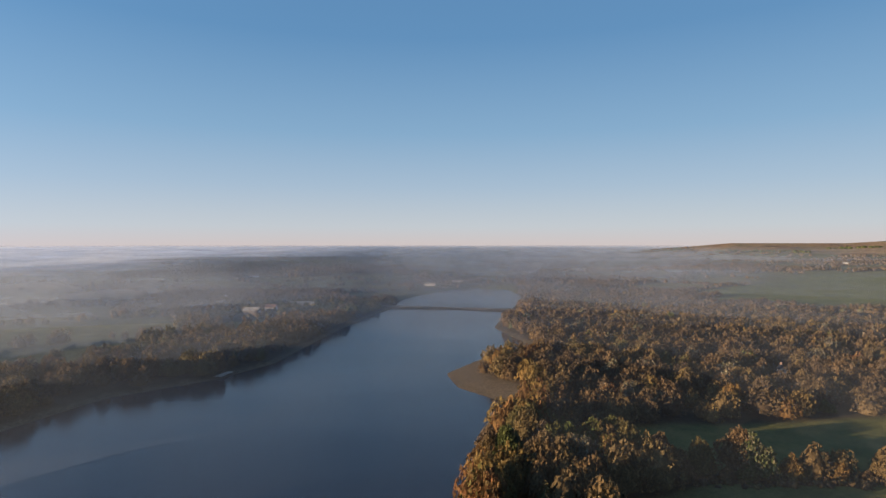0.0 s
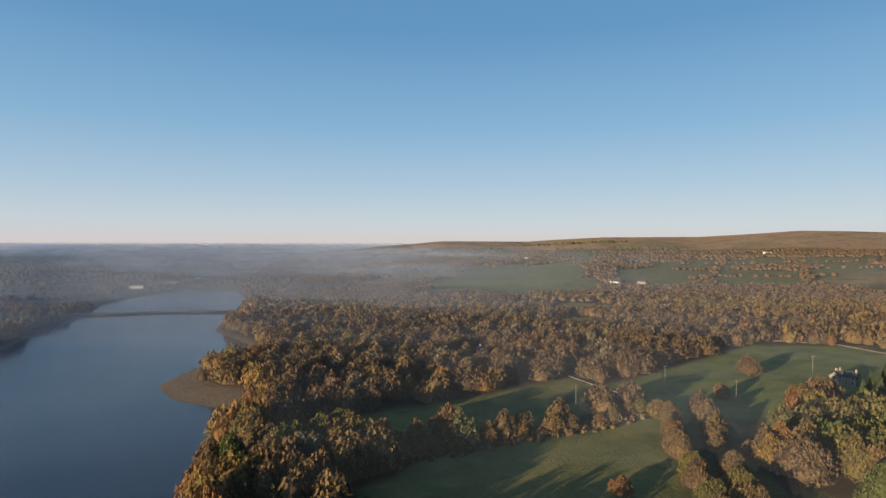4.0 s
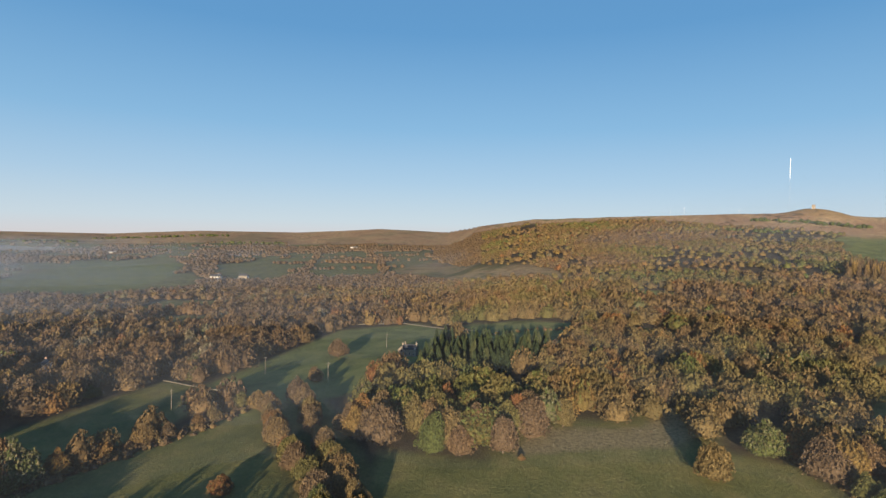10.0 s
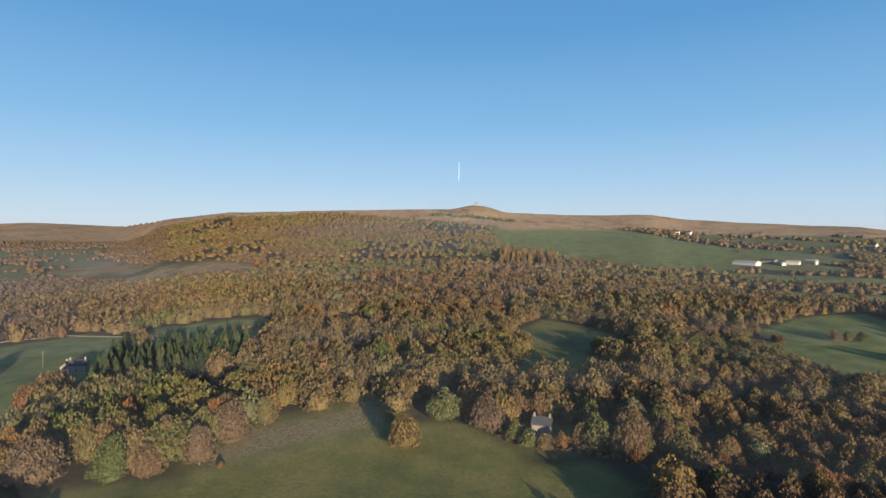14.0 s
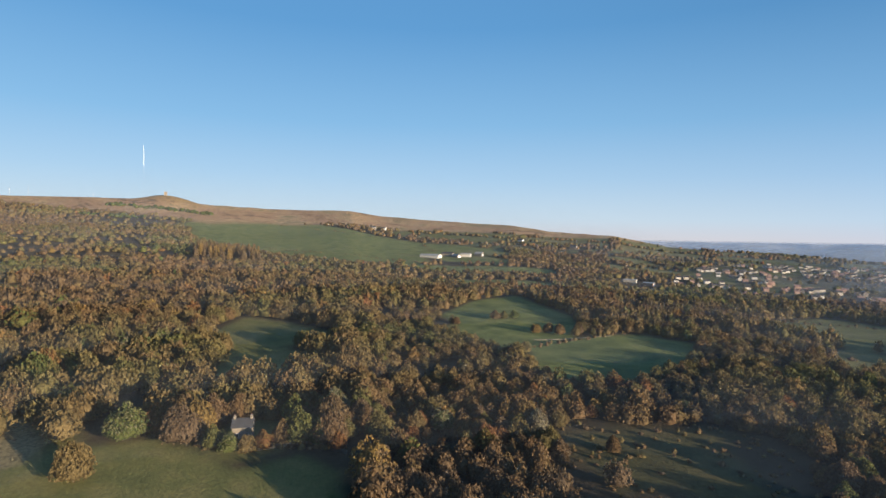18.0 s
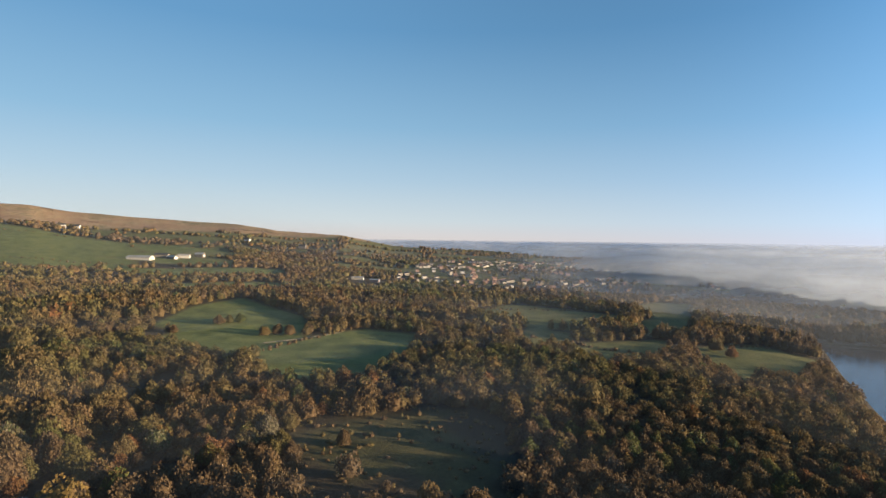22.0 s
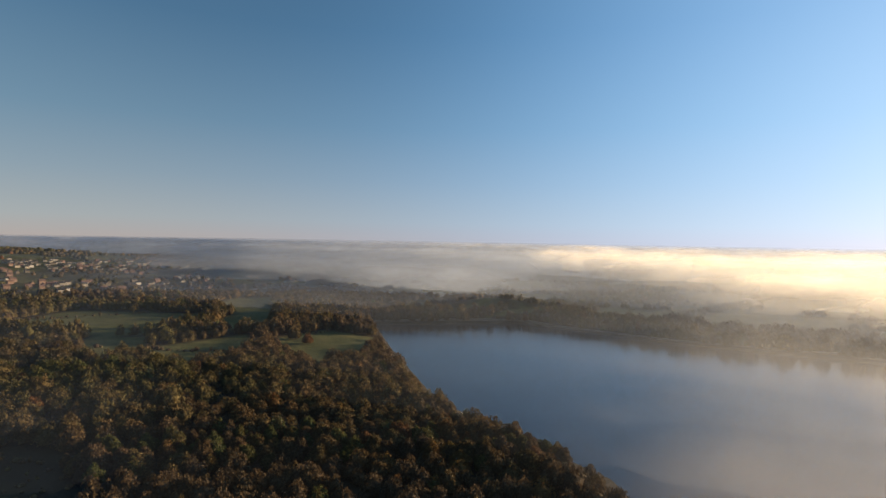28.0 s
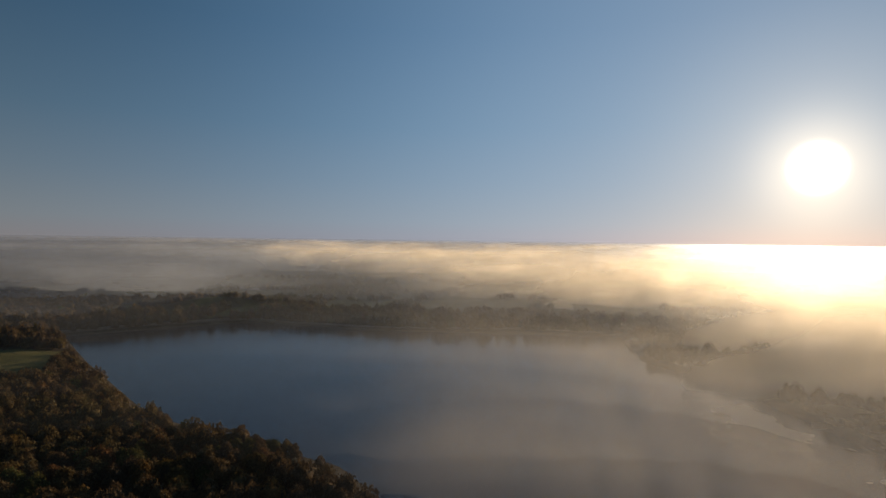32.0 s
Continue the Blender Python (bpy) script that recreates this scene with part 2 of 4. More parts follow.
def prism(outline, y0, y1, bm=None):
    """An outline in x and z, drawn out from y0 to y1."""
    bm = bm or bmesh.new()
    a = [bm.verts.new((x, y0, z)) for x, z in outline]
    b = [bm.verts.new((x, y1, z)) for x, z in outline]
    bm.faces.new(a)
    bm.faces.new(b[::-1])
    for i in range(len(a)):
        j = (i + 1) % len(a)
        bm.faces.new((a[j], a[i], b[i], b[j]))
    bmesh.ops.recalc_face_normals(bm, faces=bm.faces)
    return bm


def rod(r0, r1, h, n=8, z=0.0, bm=None, m=None):
    bm = bm or bmesh.new()
    r = bmesh.ops.create_cone(bm, cap_ends=True, segments=n, radius1=r0, radius2=r1, depth=h)
    bmesh.ops.transform(bm, matrix=(m or Matrix()) @ Matrix.Translation((0, 0, z + h / 2)), verts=r["verts"])
    return bm


def thing(name, m, label, category, group="", kind=""):
    ob = new(name)
    ob.matrix_world = m
    return tagged(ob, label, category, group, kind)


# ---- plan: all places as (bearing, paces) from the point under the camera ----
# the plan's circle has 294.5 marks of bearing, 1.2225 degrees each, and its pace is 0.815 m
MARK, PACE = 1.2225, 0.815


def from_plan(b, d):
    a = np.radians(np.asarray(b, float) * MARK)
    return d * PACE * np.sin(a), d * PACE * np.cos(a)


def xy(points):
    p = np.array(points, float)
    return np.stack(from_plan(p[:, 0], p[:, 1]), 1)


def polar(x, y):
    b = np.degrees(np.arctan2(x, y)) / MARK
    return np.where(b < -75, b + 360 / MARK, b), np.hypot(x, y) / PACE


def from_bearing(b, d, z=0.0):
    x, y = from_plan(b, d)
    return Vector((float(x), float(y), z))


def ease(a, b, v):
    t = np.clip((v - a) / (b - a), 0, 1)
    return t * t * (3 - 2 * t)


def outside(p, poly):
    """Signed distance of points to a closed outline, negative inside."""
    q = np.roll(poly, -1, 0)
    best, inside = np.full(len(p), 1e9), np.zeros(len(p), bool)
    for a, b in zip(poly, q):
        e = b - a
        w = p - a
        t = np.clip((w @ e) / (e @ e + 1e-9), 0, 1)
        best = np.minimum(best, np.hypot(*(w - t[:, None] * e).T))
        c = ((a[1] <= p[:, 1]) & (b[1] > p[:, 1])) | ((b[1] <= p[:, 1]) & (a[1] > p[:, 1]))
        s = e[0] * (p[:, 1] - a[1]) - e[1] * w[:, 0]
        inside ^= c & ((s < 0) == (e[1] > 0))
    return np.where(inside, -best, best)


def speckle(x, y, size, seed=0):
    """Smooth value noise 0 to 1 with lumps of that many metres."""
    u, v = x / size, y / size
    i, j = np.floor(u), np.floor(v)
    f, g = u - i, v - j
    f, g = f * f * (3 - 2 * f), g * g * (3 - 2 * g)

    def h(a, b):
        s = np.sin(a * 127.1 + b * 311.7 + seed * 74.7) * 43758.5453
        return s - np.floor(s)
    return (h(i, j) * (1 - f) + h(i + 1, j) * f) * (1 - g) + (h(i, j + 1) * (1 - f) + h(i + 1, j + 1) * f) * g


def cloudy(x, y, size, seed=0):
    return 0.55 * speckle(x, y, size, seed) + 0.3 * speckle(x, y, size * 0.45, seed + 3) + 0.15 * speckle(x, y, size * 0.2, seed + 7)


LAKE = xy([(0.7, 192), (2.1, 222), (4.0, 266), (3.8, 300), (6.1, 350), (4.0, 368), (1.7, 389), (0.7, 428), (3.1, 474), (6.3, 533), (7.0, 574),
           (4.5, 668), (5.4, 805), (5.8, 833), (-4.4, 876), (-8.5, 674), (-13.9, 488), (-18.2, 445), (-25.4, 423), (-32.5, 373), (-60, 330),
           (212.2, 328), (202.3, 428), (195.7, 496), (194.4, 618), (175.6, 607), (163.8, 691), (151.5, 655),
           (152.8, 510), (156.5, 345), (162, 292), (170.5, 243), (175.0, 200), (178, 150), (-50, 20), (-5, 120)])
UPPER_LAKE = xy([(-4.2, 888), (-3.4, 1000), (-2.0, 1080), (2, 1290), (5.4, 1230), (6.6, 1060), (5.7, 846)])
FAR_LAKE = xy([(17.5, 1880), (22.6, 1950), (22.6, 1780), (17.5, 1740)])
SPIT = xy([(6.6, 342), (4.0, 368), (1.7, 389), (0.7, 428), (3.1, 474), (6.3, 533), (7.6, 580), (8.4, 500), (7.9, 400)])

FIELDS = {
    "strip": [(9.4, 293), (15.9, 315), (22.9, 334), (32.6, 394), (36.2, 361), (34.4, 328), (30.3, 300), (26.2, 284), (20.5, 270), (12, 276)],
    "ploughed": [(14.6, 216), (21.1, 252), (28.5, 274), (34.4, 299), (39.2, 315), (41.6, 220), (42, 160), (14, 160)],
    "hill": [(35.4, 370), (41.9, 458), (45.5, 538), (51.8, 555), (54.8, 508), (53.1, 446), (50.1, 395), (47.4, 350), (42.9, 334)],
    "lane": [(54.6, 481), (55.4, 527), (64.5, 509), (65.0, 484), (63.1, 452), (58.1, 456)],
    "foreground": [(47.6, 200), (49.0, 242), (57.7, 231), (60.3, 237), (66.6, 253), (74.1, 263), (80.1, 262), (82.6, 248), (85.8, 225), (90.8, 232), (93.8, 215), (95, 150), (47, 150)],
    "clump": [(83.7, 412), (84.4, 449), (86.5, 503), (89.3, 480), (94.0, 428), (95.2, 417), (91.2, 401), (88.4, 390), (84.7, 395)],
    "terrace": [(102.0, 514), (104.8, 606), (108.3, 663), (112.7, 553), (113.4, 485), (110.9, 446), (105.7, 450)],
    "hollow": [(108.6, 416), (114.6, 464), (117.8, 491), (122.1, 478), (121.5, 430), (118.3, 374), (113.3, 356), (110.4, 371)],
    "upland": [(83.7, 1682), (87.4, 1706), (92.5, 1701), (100.3, 1397), (101.2, 1098), (94.4, 1053), (88.3, 1171), (84.2, 1275), (81.9, 1479)],
    "glade": [(68.2, 667), (69.6, 718), (72.9, 689), (73.3, 634), (70.1, 622)],
    "bracken": [(49.9, 1322), (53.2, 1700), (56.2, 1158), (63.1, 910), (63.5, 796), (57.1, 878), (52.4, 1115)],
    "north_a": [(18.7, 1113), (22.9, 1340), (26.6, 1797), (32.5, 2065), (33.9, 1637), (30.3, 1255), (22.9, 1139)],
    "north_b": [(35.6, 1642), (39.0, 1784), (42.2, 1450), (39.8, 1279), (36.9, 1329)],
    "south_a": [(126.4, 638), (130.1, 715), (134.8, 692), (139.4, 679), (134.8, 577), (130.2, 591)],
    "south_b": [(130.2, 506), (131.6, 551), (134.8, 533), (134.9, 497), (131.1, 470)],
    "south_c": [(139.4, 771), (141.1, 839), (143.7, 865), (143.5, 691), (140.7, 681)],
    "south_e": [(143.8, 521), (147.5, 575), (151.8, 555), (151.0, 473), (147.5, 428), (145.1, 451)],
    "below_farm": [(98.7, 950), (103.3, 963), (111.2, 1002), (111.7, 892), (103.8, 855)],
    "hillside": [(100.1, 1405), (103.8, 1382), (108.0, 1223), (107.5, 1120), (101.9, 1186)],
    "north_c": [(29.0, 740), (32.5, 867), (36.2, 826), (35.3, 719)],
    "north_d": [(25.7, 1170), (34.3, 1378), (35.0, 1184), (26.6, 1075)],
    "south_d": [(134.9, 483), (141.6, 541), (142.1, 484), (137.6, 421), (134.9, 440)],
}
# how near to a field its trees may stand on the hither side
CLOSE = {"strip": 0.97, "ploughed": 1.0, "foreground": 1.0, "hill": 0.93, "lane": 0.9, "glade": 0.7, "south_a": 0.94, "south_b": 0.94, "south_d": 0.96, "south_e": 0.97, "terrace": 0.88, "hollow": 0.9}
FIELDS = {k: xy(v) for k, v in FIELDS.items()}
HEATH = xy([(60.0, 236), (60.9, 253), (63.2, 266), (67.4, 269), (70.5, 278), (70.7, 301), (72.5, 307), (73.3, 273), (72.1, 260), (67.5, 251), (63.3, 242)])
LANE = xy([(38.3, 322), (43.8, 332), (51.5, 185), (42.3, 185)])
MARSH = xy([(110.9, 258), (114.0, 271), (117.6, 277), (122.3, 286), (126.5, 287), (128.8, 278), (130.0, 244), (128.9, 195), (114.0, 195), (112.7, 228)])
TOWN = xy([(119.5, 900), (121, 1083), (122.7, 1380), (128.2, 1640), (134.7, 1620), (139.3, 1390), (143.7, 1186), (148.6, 1084), (147.4, 985), (139.3, 891), (128.3, 848)])

# clearings round the houses: bearing, distance, radius
HOUSES = [(51.3, 408, 14), (50.5, 411, 11), (86.4, 253, 13), (25.3, 470, 14), (51.2, 388, 10), (51.1, 370, 9), (101.2, 1085, 40), (103.3, 1105, 50), (-1.1, 1285, 30), (-15.2, 800, 18), (117.8, 900, 35), (75.1, 236, 12), (36.5, 1185, 20), (0.5, 862, 45), (4.5, 842, 35), (-3.5, 880, 35)]

# skyline of the moor and the hill: bearing, height above the eye in degrees, distance
CREST = np.array([(-75, -1.0, 4600), (8, -1.0, 4600), (13, -0.75, 4500), (17, -0.38, 4450), (22, 0.06, 4400), (29, 0.05, 4400), (35, 0.42, 4350),
                  (42, 0.42, 4300), (48.5, 0.86, 4250), (54, 0.70, 4200), (56.5, 1.2, 2600), (61, 1.85, 2100), (69, 2.18, 2000), (76.5, 2.38, 2000),
                  (80, 2.34, 2050), (84, 2.1, 2150), (89, 1.9, 2250), (94.5, 1.92, 2300), (97, 1.53, 2300), (103, 1.15, 2250), (108, 0.9, 2200),
                  (111, 0.45, 2150), (116, 0.15, 2050), (120, -0.65, 1980), (126, -1.05, 1950), (134, -1.45, 1900), (141, -1.9, 1800),
                  (150, -2.4, 1800), (162, -1.0, 4600), (285, -1.0, 4600)])


def height(x, y, lakes=True):
    """The lie of the land."""
    b, d = polar(x, y)
    e, dr = np.interp(b, CREST[:, 0], CREST[:, 1]), np.interp(b, CREST[:, 0], CREST[:, 2])
    zr = CAM_Z + dr * np.tan(np.radians(e))
    z0 = 2 + 10 * ease(20, 60, b) * (1 - ease(120, 160, b))
    u = np.clip((d - 180) / (dr - 180), 0, 1)
    power = 1.5 + 0.7 * (1 - ease(45, 62, b)) + 0.5 * ease(105, 130, b)
    z = z0 * ease(60, 400, d) + (zr - z0) * u ** power
    z = z - np.maximum(d - dr, 0) * 0.06
    z += (cloudy(x, y, 160, 5) - 0.5) * np.clip(d / 300, 0, 4) * (1 - ease(0.75, 1, u))
    # the round knoll of the summit
    kx, ky = from_plan(81.2, 2040)
    r = np.hypot(x - kx, y - ky)
    z += 16 * (1 - ease(8, 105, r)) * (b < 120)
    # wooded hillock behind the dam
    hx, hy = from_plan(161.5, 760)
    z += 16 * np.exp(-(((x - hx) / 70) ** 2 + ((y - hy) / 50) ** 2))
    if lakes:
        p = np.stack([x, y], 1)
        for lake in (LAKE, UPPER_LAKE, FAR_LAKE):
            s = outside(p, lake)
            lvl = 0.0 if lake is not FAR_LAKE else 16.0
            z = np.where(s < 0, lvl - np.minimum(-s * 0.15, 4) - 0.3, np.minimum(z + 0.4, np.maximum(lvl + 0.15 + s * 0.14, np.where(s > 60, z, -9))))
    return z


def height_at(b, d):
    p = from_bearing(b, d)
    return float(height(np.array([p.x]), np.array([p.y]))[0])


def spot(b, d, turn=0.0, lift=0.0):
    """A pose on the ground at that bearing and distance; turn: degrees against the line of sight."""
    p = from_bearing(b, d, height_at(b, d) + lift)
    return pose(p.x, p.y, p.z, 0, 0, -b * MARK + turn)


KNOLL = from_plan(81.2, 2040)


def cover(x, y):
    """What the land carries: grass, moor, heath, sand, and how thick the wood is."""
    b, d = polar(x, y)
    p = np.stack([x, y], 1)
    wob = (cloudy(x, y, 60, 11) - 0.5) * np.clip(d / 60, 2, 60)
    grass, hidden = np.zeros(len(x)), np.zeros(len(x), bool)
    for key, f in FIELDS.items():
        far = CLOSE.get(key, 0.82 if np.hypot(*f.mean(0)) < 800 else 0.88)
        s, near_s = outside(p, f), outside(p / far, f)
        if key == "bracken":                                        # a rough brown slope, trees straggling into it
            hidden |= (s + wob * 1.4 < 0)
            continue
        grass = np.maximum(grass, 1 - ease(-3, 4, np.minimum(s, near_s) + wob * 0.1))
        hidden |= (s + wob * 0.22 < 1.5) | (near_s + wob * 0.22 < 0)
    for s in (outside(p, HEATH), outside(p, MARSH) + wob * 2.5 - 2):
        hidden |= (s < 0) & (speckle(x, y, 7, 35) < 0.86)             # a few bushes stand in the open
    grass = np.maximum(grass, 0.85 * (1 - ease(4, 16, outside(p, HEATH) + wob * 0.3)))
    for hb, hd, hr in HOUSES[:3]:
        q = xy([(hb, hd)])[0]
        grass = np.maximum(grass, 0.8 * (1 - ease(hr, hr + 8, np.hypot(x - q[0], y - q[1]))))
    heath = 1 - ease(-1, 2.5, outside(p, HEATH) + wob * 0.25)
    grass = np.maximum(grass, 0.4 * (1 - ease(-14, 8, outside(p, MARSH) + wob)) * ease(0.4, 0.6, cloudy(x, y, 40, 83)))
    edge = np.interp(b, [-75, 14, 20, 45, 54, 57, 62, 70, 76, 84, 88, 100, 108, 118, 125], [9e3, 9e3, 3300, 2900, 2500, 2150, 1880, 1850, 1640, 1560, 1690, 1760, 1850, 1950, 9e3])
    moor = ease(-60, 60, d + wob * 2.2 - edge)
    grass = np.maximum(grass, 0.6 * (1 - ease(-20, 30, outside(p, FIELDS["bracken"]) + wob)))
    moor = np.maximum(moor, 0.6 * (1 - ease(-20, 30, outside(p, FIELDS["bracken"]) + wob * 1.5)) * ease(0.25, 0.5, cloudy(x, y, 120, 85)))
    grass = np.maximum(grass, 0.7 * (1 - ease(-2, 3, outside(p, LANE))))
    knoll = np.hypot(x - KNOLL[0], y - KNOLL[1])
    moor = moor * (0.55 + 0.45 * ease(50, 110, knoll))
    grass = np.maximum(grass, 0.5 * (1 - ease(50, 110, knoll)))
    farmland = np.maximum.reduce([ease(1050, 1250, d + wob) * (b > 9) * (b < 55) * (1 - ease(50, 56, b)),
                                  ease(-12, 12, outside(p, LAKE) - 40 - 90 * speckle(x, y, 180, 87) + wob) * (b < 6) * (d > 250), ease(1000, 1150, d + wob) * (b > 97) * (b < 126) * ease(95, 101, b),
                                  0.9 * ease(640, 760, d + wob) * (b > 140), 0.8 * (d > 900) * (b >= 122) * (b <= 142)])
    sand = np.maximum(1 - ease(-4, 5, outside(p, SPIT)), 0.8 * (1 - ease(1.0, 2.5, outside(p, LAKE))))
    # hedgerows between far fields
    u, v = x * 0.83 + y * 0.56 + wob, -x * 0.56 + y * 0.83 - wob * 0.7
    hedge = np.minimum(np.abs((u / 210) % 1 - 0.5) * 210, np.abs((v / 150) % 1 - 0.5) * 150)
    plot = np.floor(u / 210 + 0.5) * 12.9898 + np.floor(v / 150 + 0.5) * 78.233
    plot = np.sin(plot) * 43758.5
    plot = plot - np.floor(plot)
    heath = np.maximum(heath, np.where((farmland > 0.5) & (plot < 0.25), 0.45 * (1 - plot), 0))
    lumps = cloudy(x, y, 240, 21)
    copse = np.maximum((hedge < 8) * 0.7, ease(0.53, 0.56, lumps))
    copse = np.where(b < 6, np.maximum((hedge < 8) * 0.45, ease(0.63, 0.66, lumps)), copse)
    copse = np.where((b > 57) & (b < 126), np.maximum((hedge < 9) * 0.85, ease(0.48, 0.51, lumps)), copse)
    copse = np.where(b >= 126, np.maximum((hedge < 10) * 0.85, ease(0.48, 0.51, lumps)), copse)
    wood = np.where(farmland > 0.5, copse, 0.97)
    wood = wood * (1 - ease(0.3, 0.6, moor)) * (1 - hidden) * (knoll > 130)
    for lake in (LAKE, UPPER_LAKE, FAR_LAKE):
        wood = wood * (outside(p, lake) > 3.5)
    wood = wood * ((outside(p, SPIT) > 0) | (outside(p, LAKE) > 15 + wob)) * (outside(p, LANE) > 0)
    wood = wood * np.where(outside(p, TOWN) < 0, 0.13, 1.0)
    for hb, hd, hr in HOUSES:
        q = xy([(hb, hd)])[0]
        wood = wood * (np.hypot(x - q[0], y - q[1]) > hr) * (np.hypot(x - q[0] * 0.93, y - q[1] * 0.93) > hr * 0.7)
    # bare gaps in the wood, and a dark plantation on the moor's edge
    wood = wood * np.where((cloudy(x, y, 45, 31) > 0.70) & (d > 300), 0.25, 1.0)
    wood = wood * np.where((cloudy(x, y, 110, 33) > 0.62) & (d > 850), 0.2, 1.0)
    belt = ((b > 77) & (b < 84.5) & (np.abs(d - 1800 - 10 * np.sin(b * 3)) < 26)) | ((b > 75.5) & (b < 79.5) & (np.abs(d - 1530) < 22)) \
        | ((b > 20) & (b < 27) & (np.abs(d - 3300) < 60)) | ((b > 28) & (b < 37) & (np.abs(d - 3700) < 40)) | ((b > 36) & (b < 41) & (np.abs(d - 3000) < 30))
    wood = np.where(belt, 0.8, wood)
    grass = np.maximum(grass, np.where(farmland > 0.5, 1 - 0.7 * copse, 0))
    return grass, moor, heath, sand, wood, belt


# ---- ground and water ----
RINGS = np.concatenate([[0.0, 40, 80, 120, 150], np.geomspace(170, 4700, 190)])
TURNS = np.arange(0, 360, 0.45)
rr, tt = np.meshgrid(RINGS * PACE, np.radians(TURNS), indexing="ij")
gx, gy = (rr * np.sin(tt)).ravel(), (rr * np.cos(tt)).ravel()
gz = height(gx, gy)
g_grass, g_moor, g_heath, g_sand, g_wood, g_belt = cover(gx, gy)
g_lush = np.zeros(len(gx))
for key in ("hill", "lane", "terrace", "hollow", "upland", "below_farm", "hillside", "glade", "north_a"):
    f = FIELDS[key]
    g_lush = np.maximum(g_lush, 1 - ease(-3, 4, np.minimum(outside(np.stack([gx, gy], 1), f), outside(np.stack([gx, gy], 1) / 0.85, f))))
nr, nt = rr.shape
i, j = np.meshgrid(np.arange(nr - 1), np.arange(nt), indexing="ij")
a, b_, c, d_ = i * nt + j, i * nt + (j + 1) % nt, (i + 1) * nt + (j + 1) % nt, (i + 1) * nt + j
quads = np.stack([a, d_, c, b_], -1).reshape(-1, 4)
ground = new("ground", grid_mesh("ground", np.stack([gx, gy, gz], 1), quads, LAND,
                                 {"grass": g_grass, "lush": g_lush, "moor": g_moor, "heath": g_heath, "sand": g_sand}))
tagged(ground, "rolling pasture, woodland floor and brown moorland", "land", "", "structure")


def sheet(name, outline, z, mat, label, category):
    bm = bmesh.new()
    bm.faces.new([bm.verts.new((x, y, z)) for x, y in outline])
    bmesh.ops.triangulate(bm, faces=bm.faces)
    bmesh.ops.recalc_face_normals(bm, faces=bm.faces)
    if sum(f.normal.z for f in bm.faces) < 0:
        bmesh.ops.reverse_faces(bm, faces=bm.faces)
    return tagged(part(name, bm, mat), label, category, "", "structure")


def grown(poly, by):
    m = poly.mean(0)
    return m + (poly - m) * by


sheet("water", np.array([(-700, -700), (700, -700), (700, 740), (-700, 740)]), 0.0, WATER, "calm dark blue reservoir water", "water")
sheet("water_upper", grown(UPPER_LAKE, 1.03), 0.02, WATER, "narrow upper reservoir beyond the causeway", "water")
sheet("water_far", grown(FAR_LAKE, 1.02), 16.0, WATER, "pale distant reservoir among fields", "water")


# ---- trees ----
def ico(sub):
    bm = bmesh.new()
    bmesh.ops.create_icosphere(bm, subdivisions=sub, radius=1.0)
    v = np.array([u.co[:] for u in bm.verts])
    f = np.array([[u.index for u in t.verts] for t in bm.faces])
    bm.free()
    return v, f


def crown_shape(rng, sub, leaves, size, tall=0.44, wide=0.47):
    """A lobed crown one metre wide and high: a lumpy heart with leaf sprays all over it."""
    n = rng.integers(15, 22)
    c = rng.normal(size=(n, 3))
    c[:, 2] = np.abs(c[:, 2]) * 1.1 - 0.35
    c = c / np.linalg.norm(c, axis=1)[:, None] * rng.uniform(0.40, 0.66, (n, 1))
    r = rng.uniform(0.30, 0.44, n)

    def reach(v):
        k = v @ c.T
        disc = r ** 2 - (c ** 2).sum(1) + k * k
        t = np.where(disc > 0, k + np.sqrt(np.maximum(disc, 0)), 0.35)
        return np.maximum(t.max(1), 0.62)
    v, f = ico(sub)
    grow = np.array([wide, wide, tall])
    heart = v * (reach(v) * (0.88 if leaves else 1.0) * rng.uniform(0.95, 1.04, len(v)))[:, None] * grow
    f = f[v[f].mean(1)[:, 2] > -0.5]                                 # open below, where the crown meets the ground
    parts_v, parts_f = [heart], [f]
    if leaves:
        d = rng.normal(size=(leaves, 3))
        d[:, 2] = np.where(d[:, 2] < -0.35, -d[:, 2], d[:, 2])
        d /= np.linalg.norm(d, axis=1)[:, None]
        p = d * (reach(d) * rng.uniform(0.86, 1.06, leaves))[:, None] * grow
        nrm = d * 0.35 + rng.normal(size=d.shape) * 0.75
        nrm /= np.linalg.norm(nrm, axis=1)[:, None]
        t1 = np.cross(nrm, rng.normal(size=d.shape))
        t1 /= np.linalg.norm(t1, axis=1)[:, None]
        t2 = np.cross(nrm, t1)
        s = size * rng.uniform(0.6, 1.3, (leaves, 1))
        tri = np.stack([p + t1 * s, p - t1 * s * 0.6 + t2 * s * 0.9, p - t1 * s * 0.5 - t2 * s * 0.9], 1).reshape(-1, 3)
        parts_v.append(tri)
        parts_f.append(np.arange(len(tri)).reshape(-1, 3) + len(heart))
    co = np.concatenate(parts_v)
    co[:, 2] = np.where(co[:, 2] < 0, co[:, 2] * 0.45, co[:, 2])
    co[:, 2] = (co[:, 2] - co[:, 2].min()) / np.ptp(co[:, 2])
    co[:, :2] *= (1.08 - 0.36 * co[:, 2:] ** 2)                      # domed, drawn in towards the top
    co[:, 2] = co[:, 2] * 0.97 + 0.03
    return co, np.concatenate(parts_f), len(f)


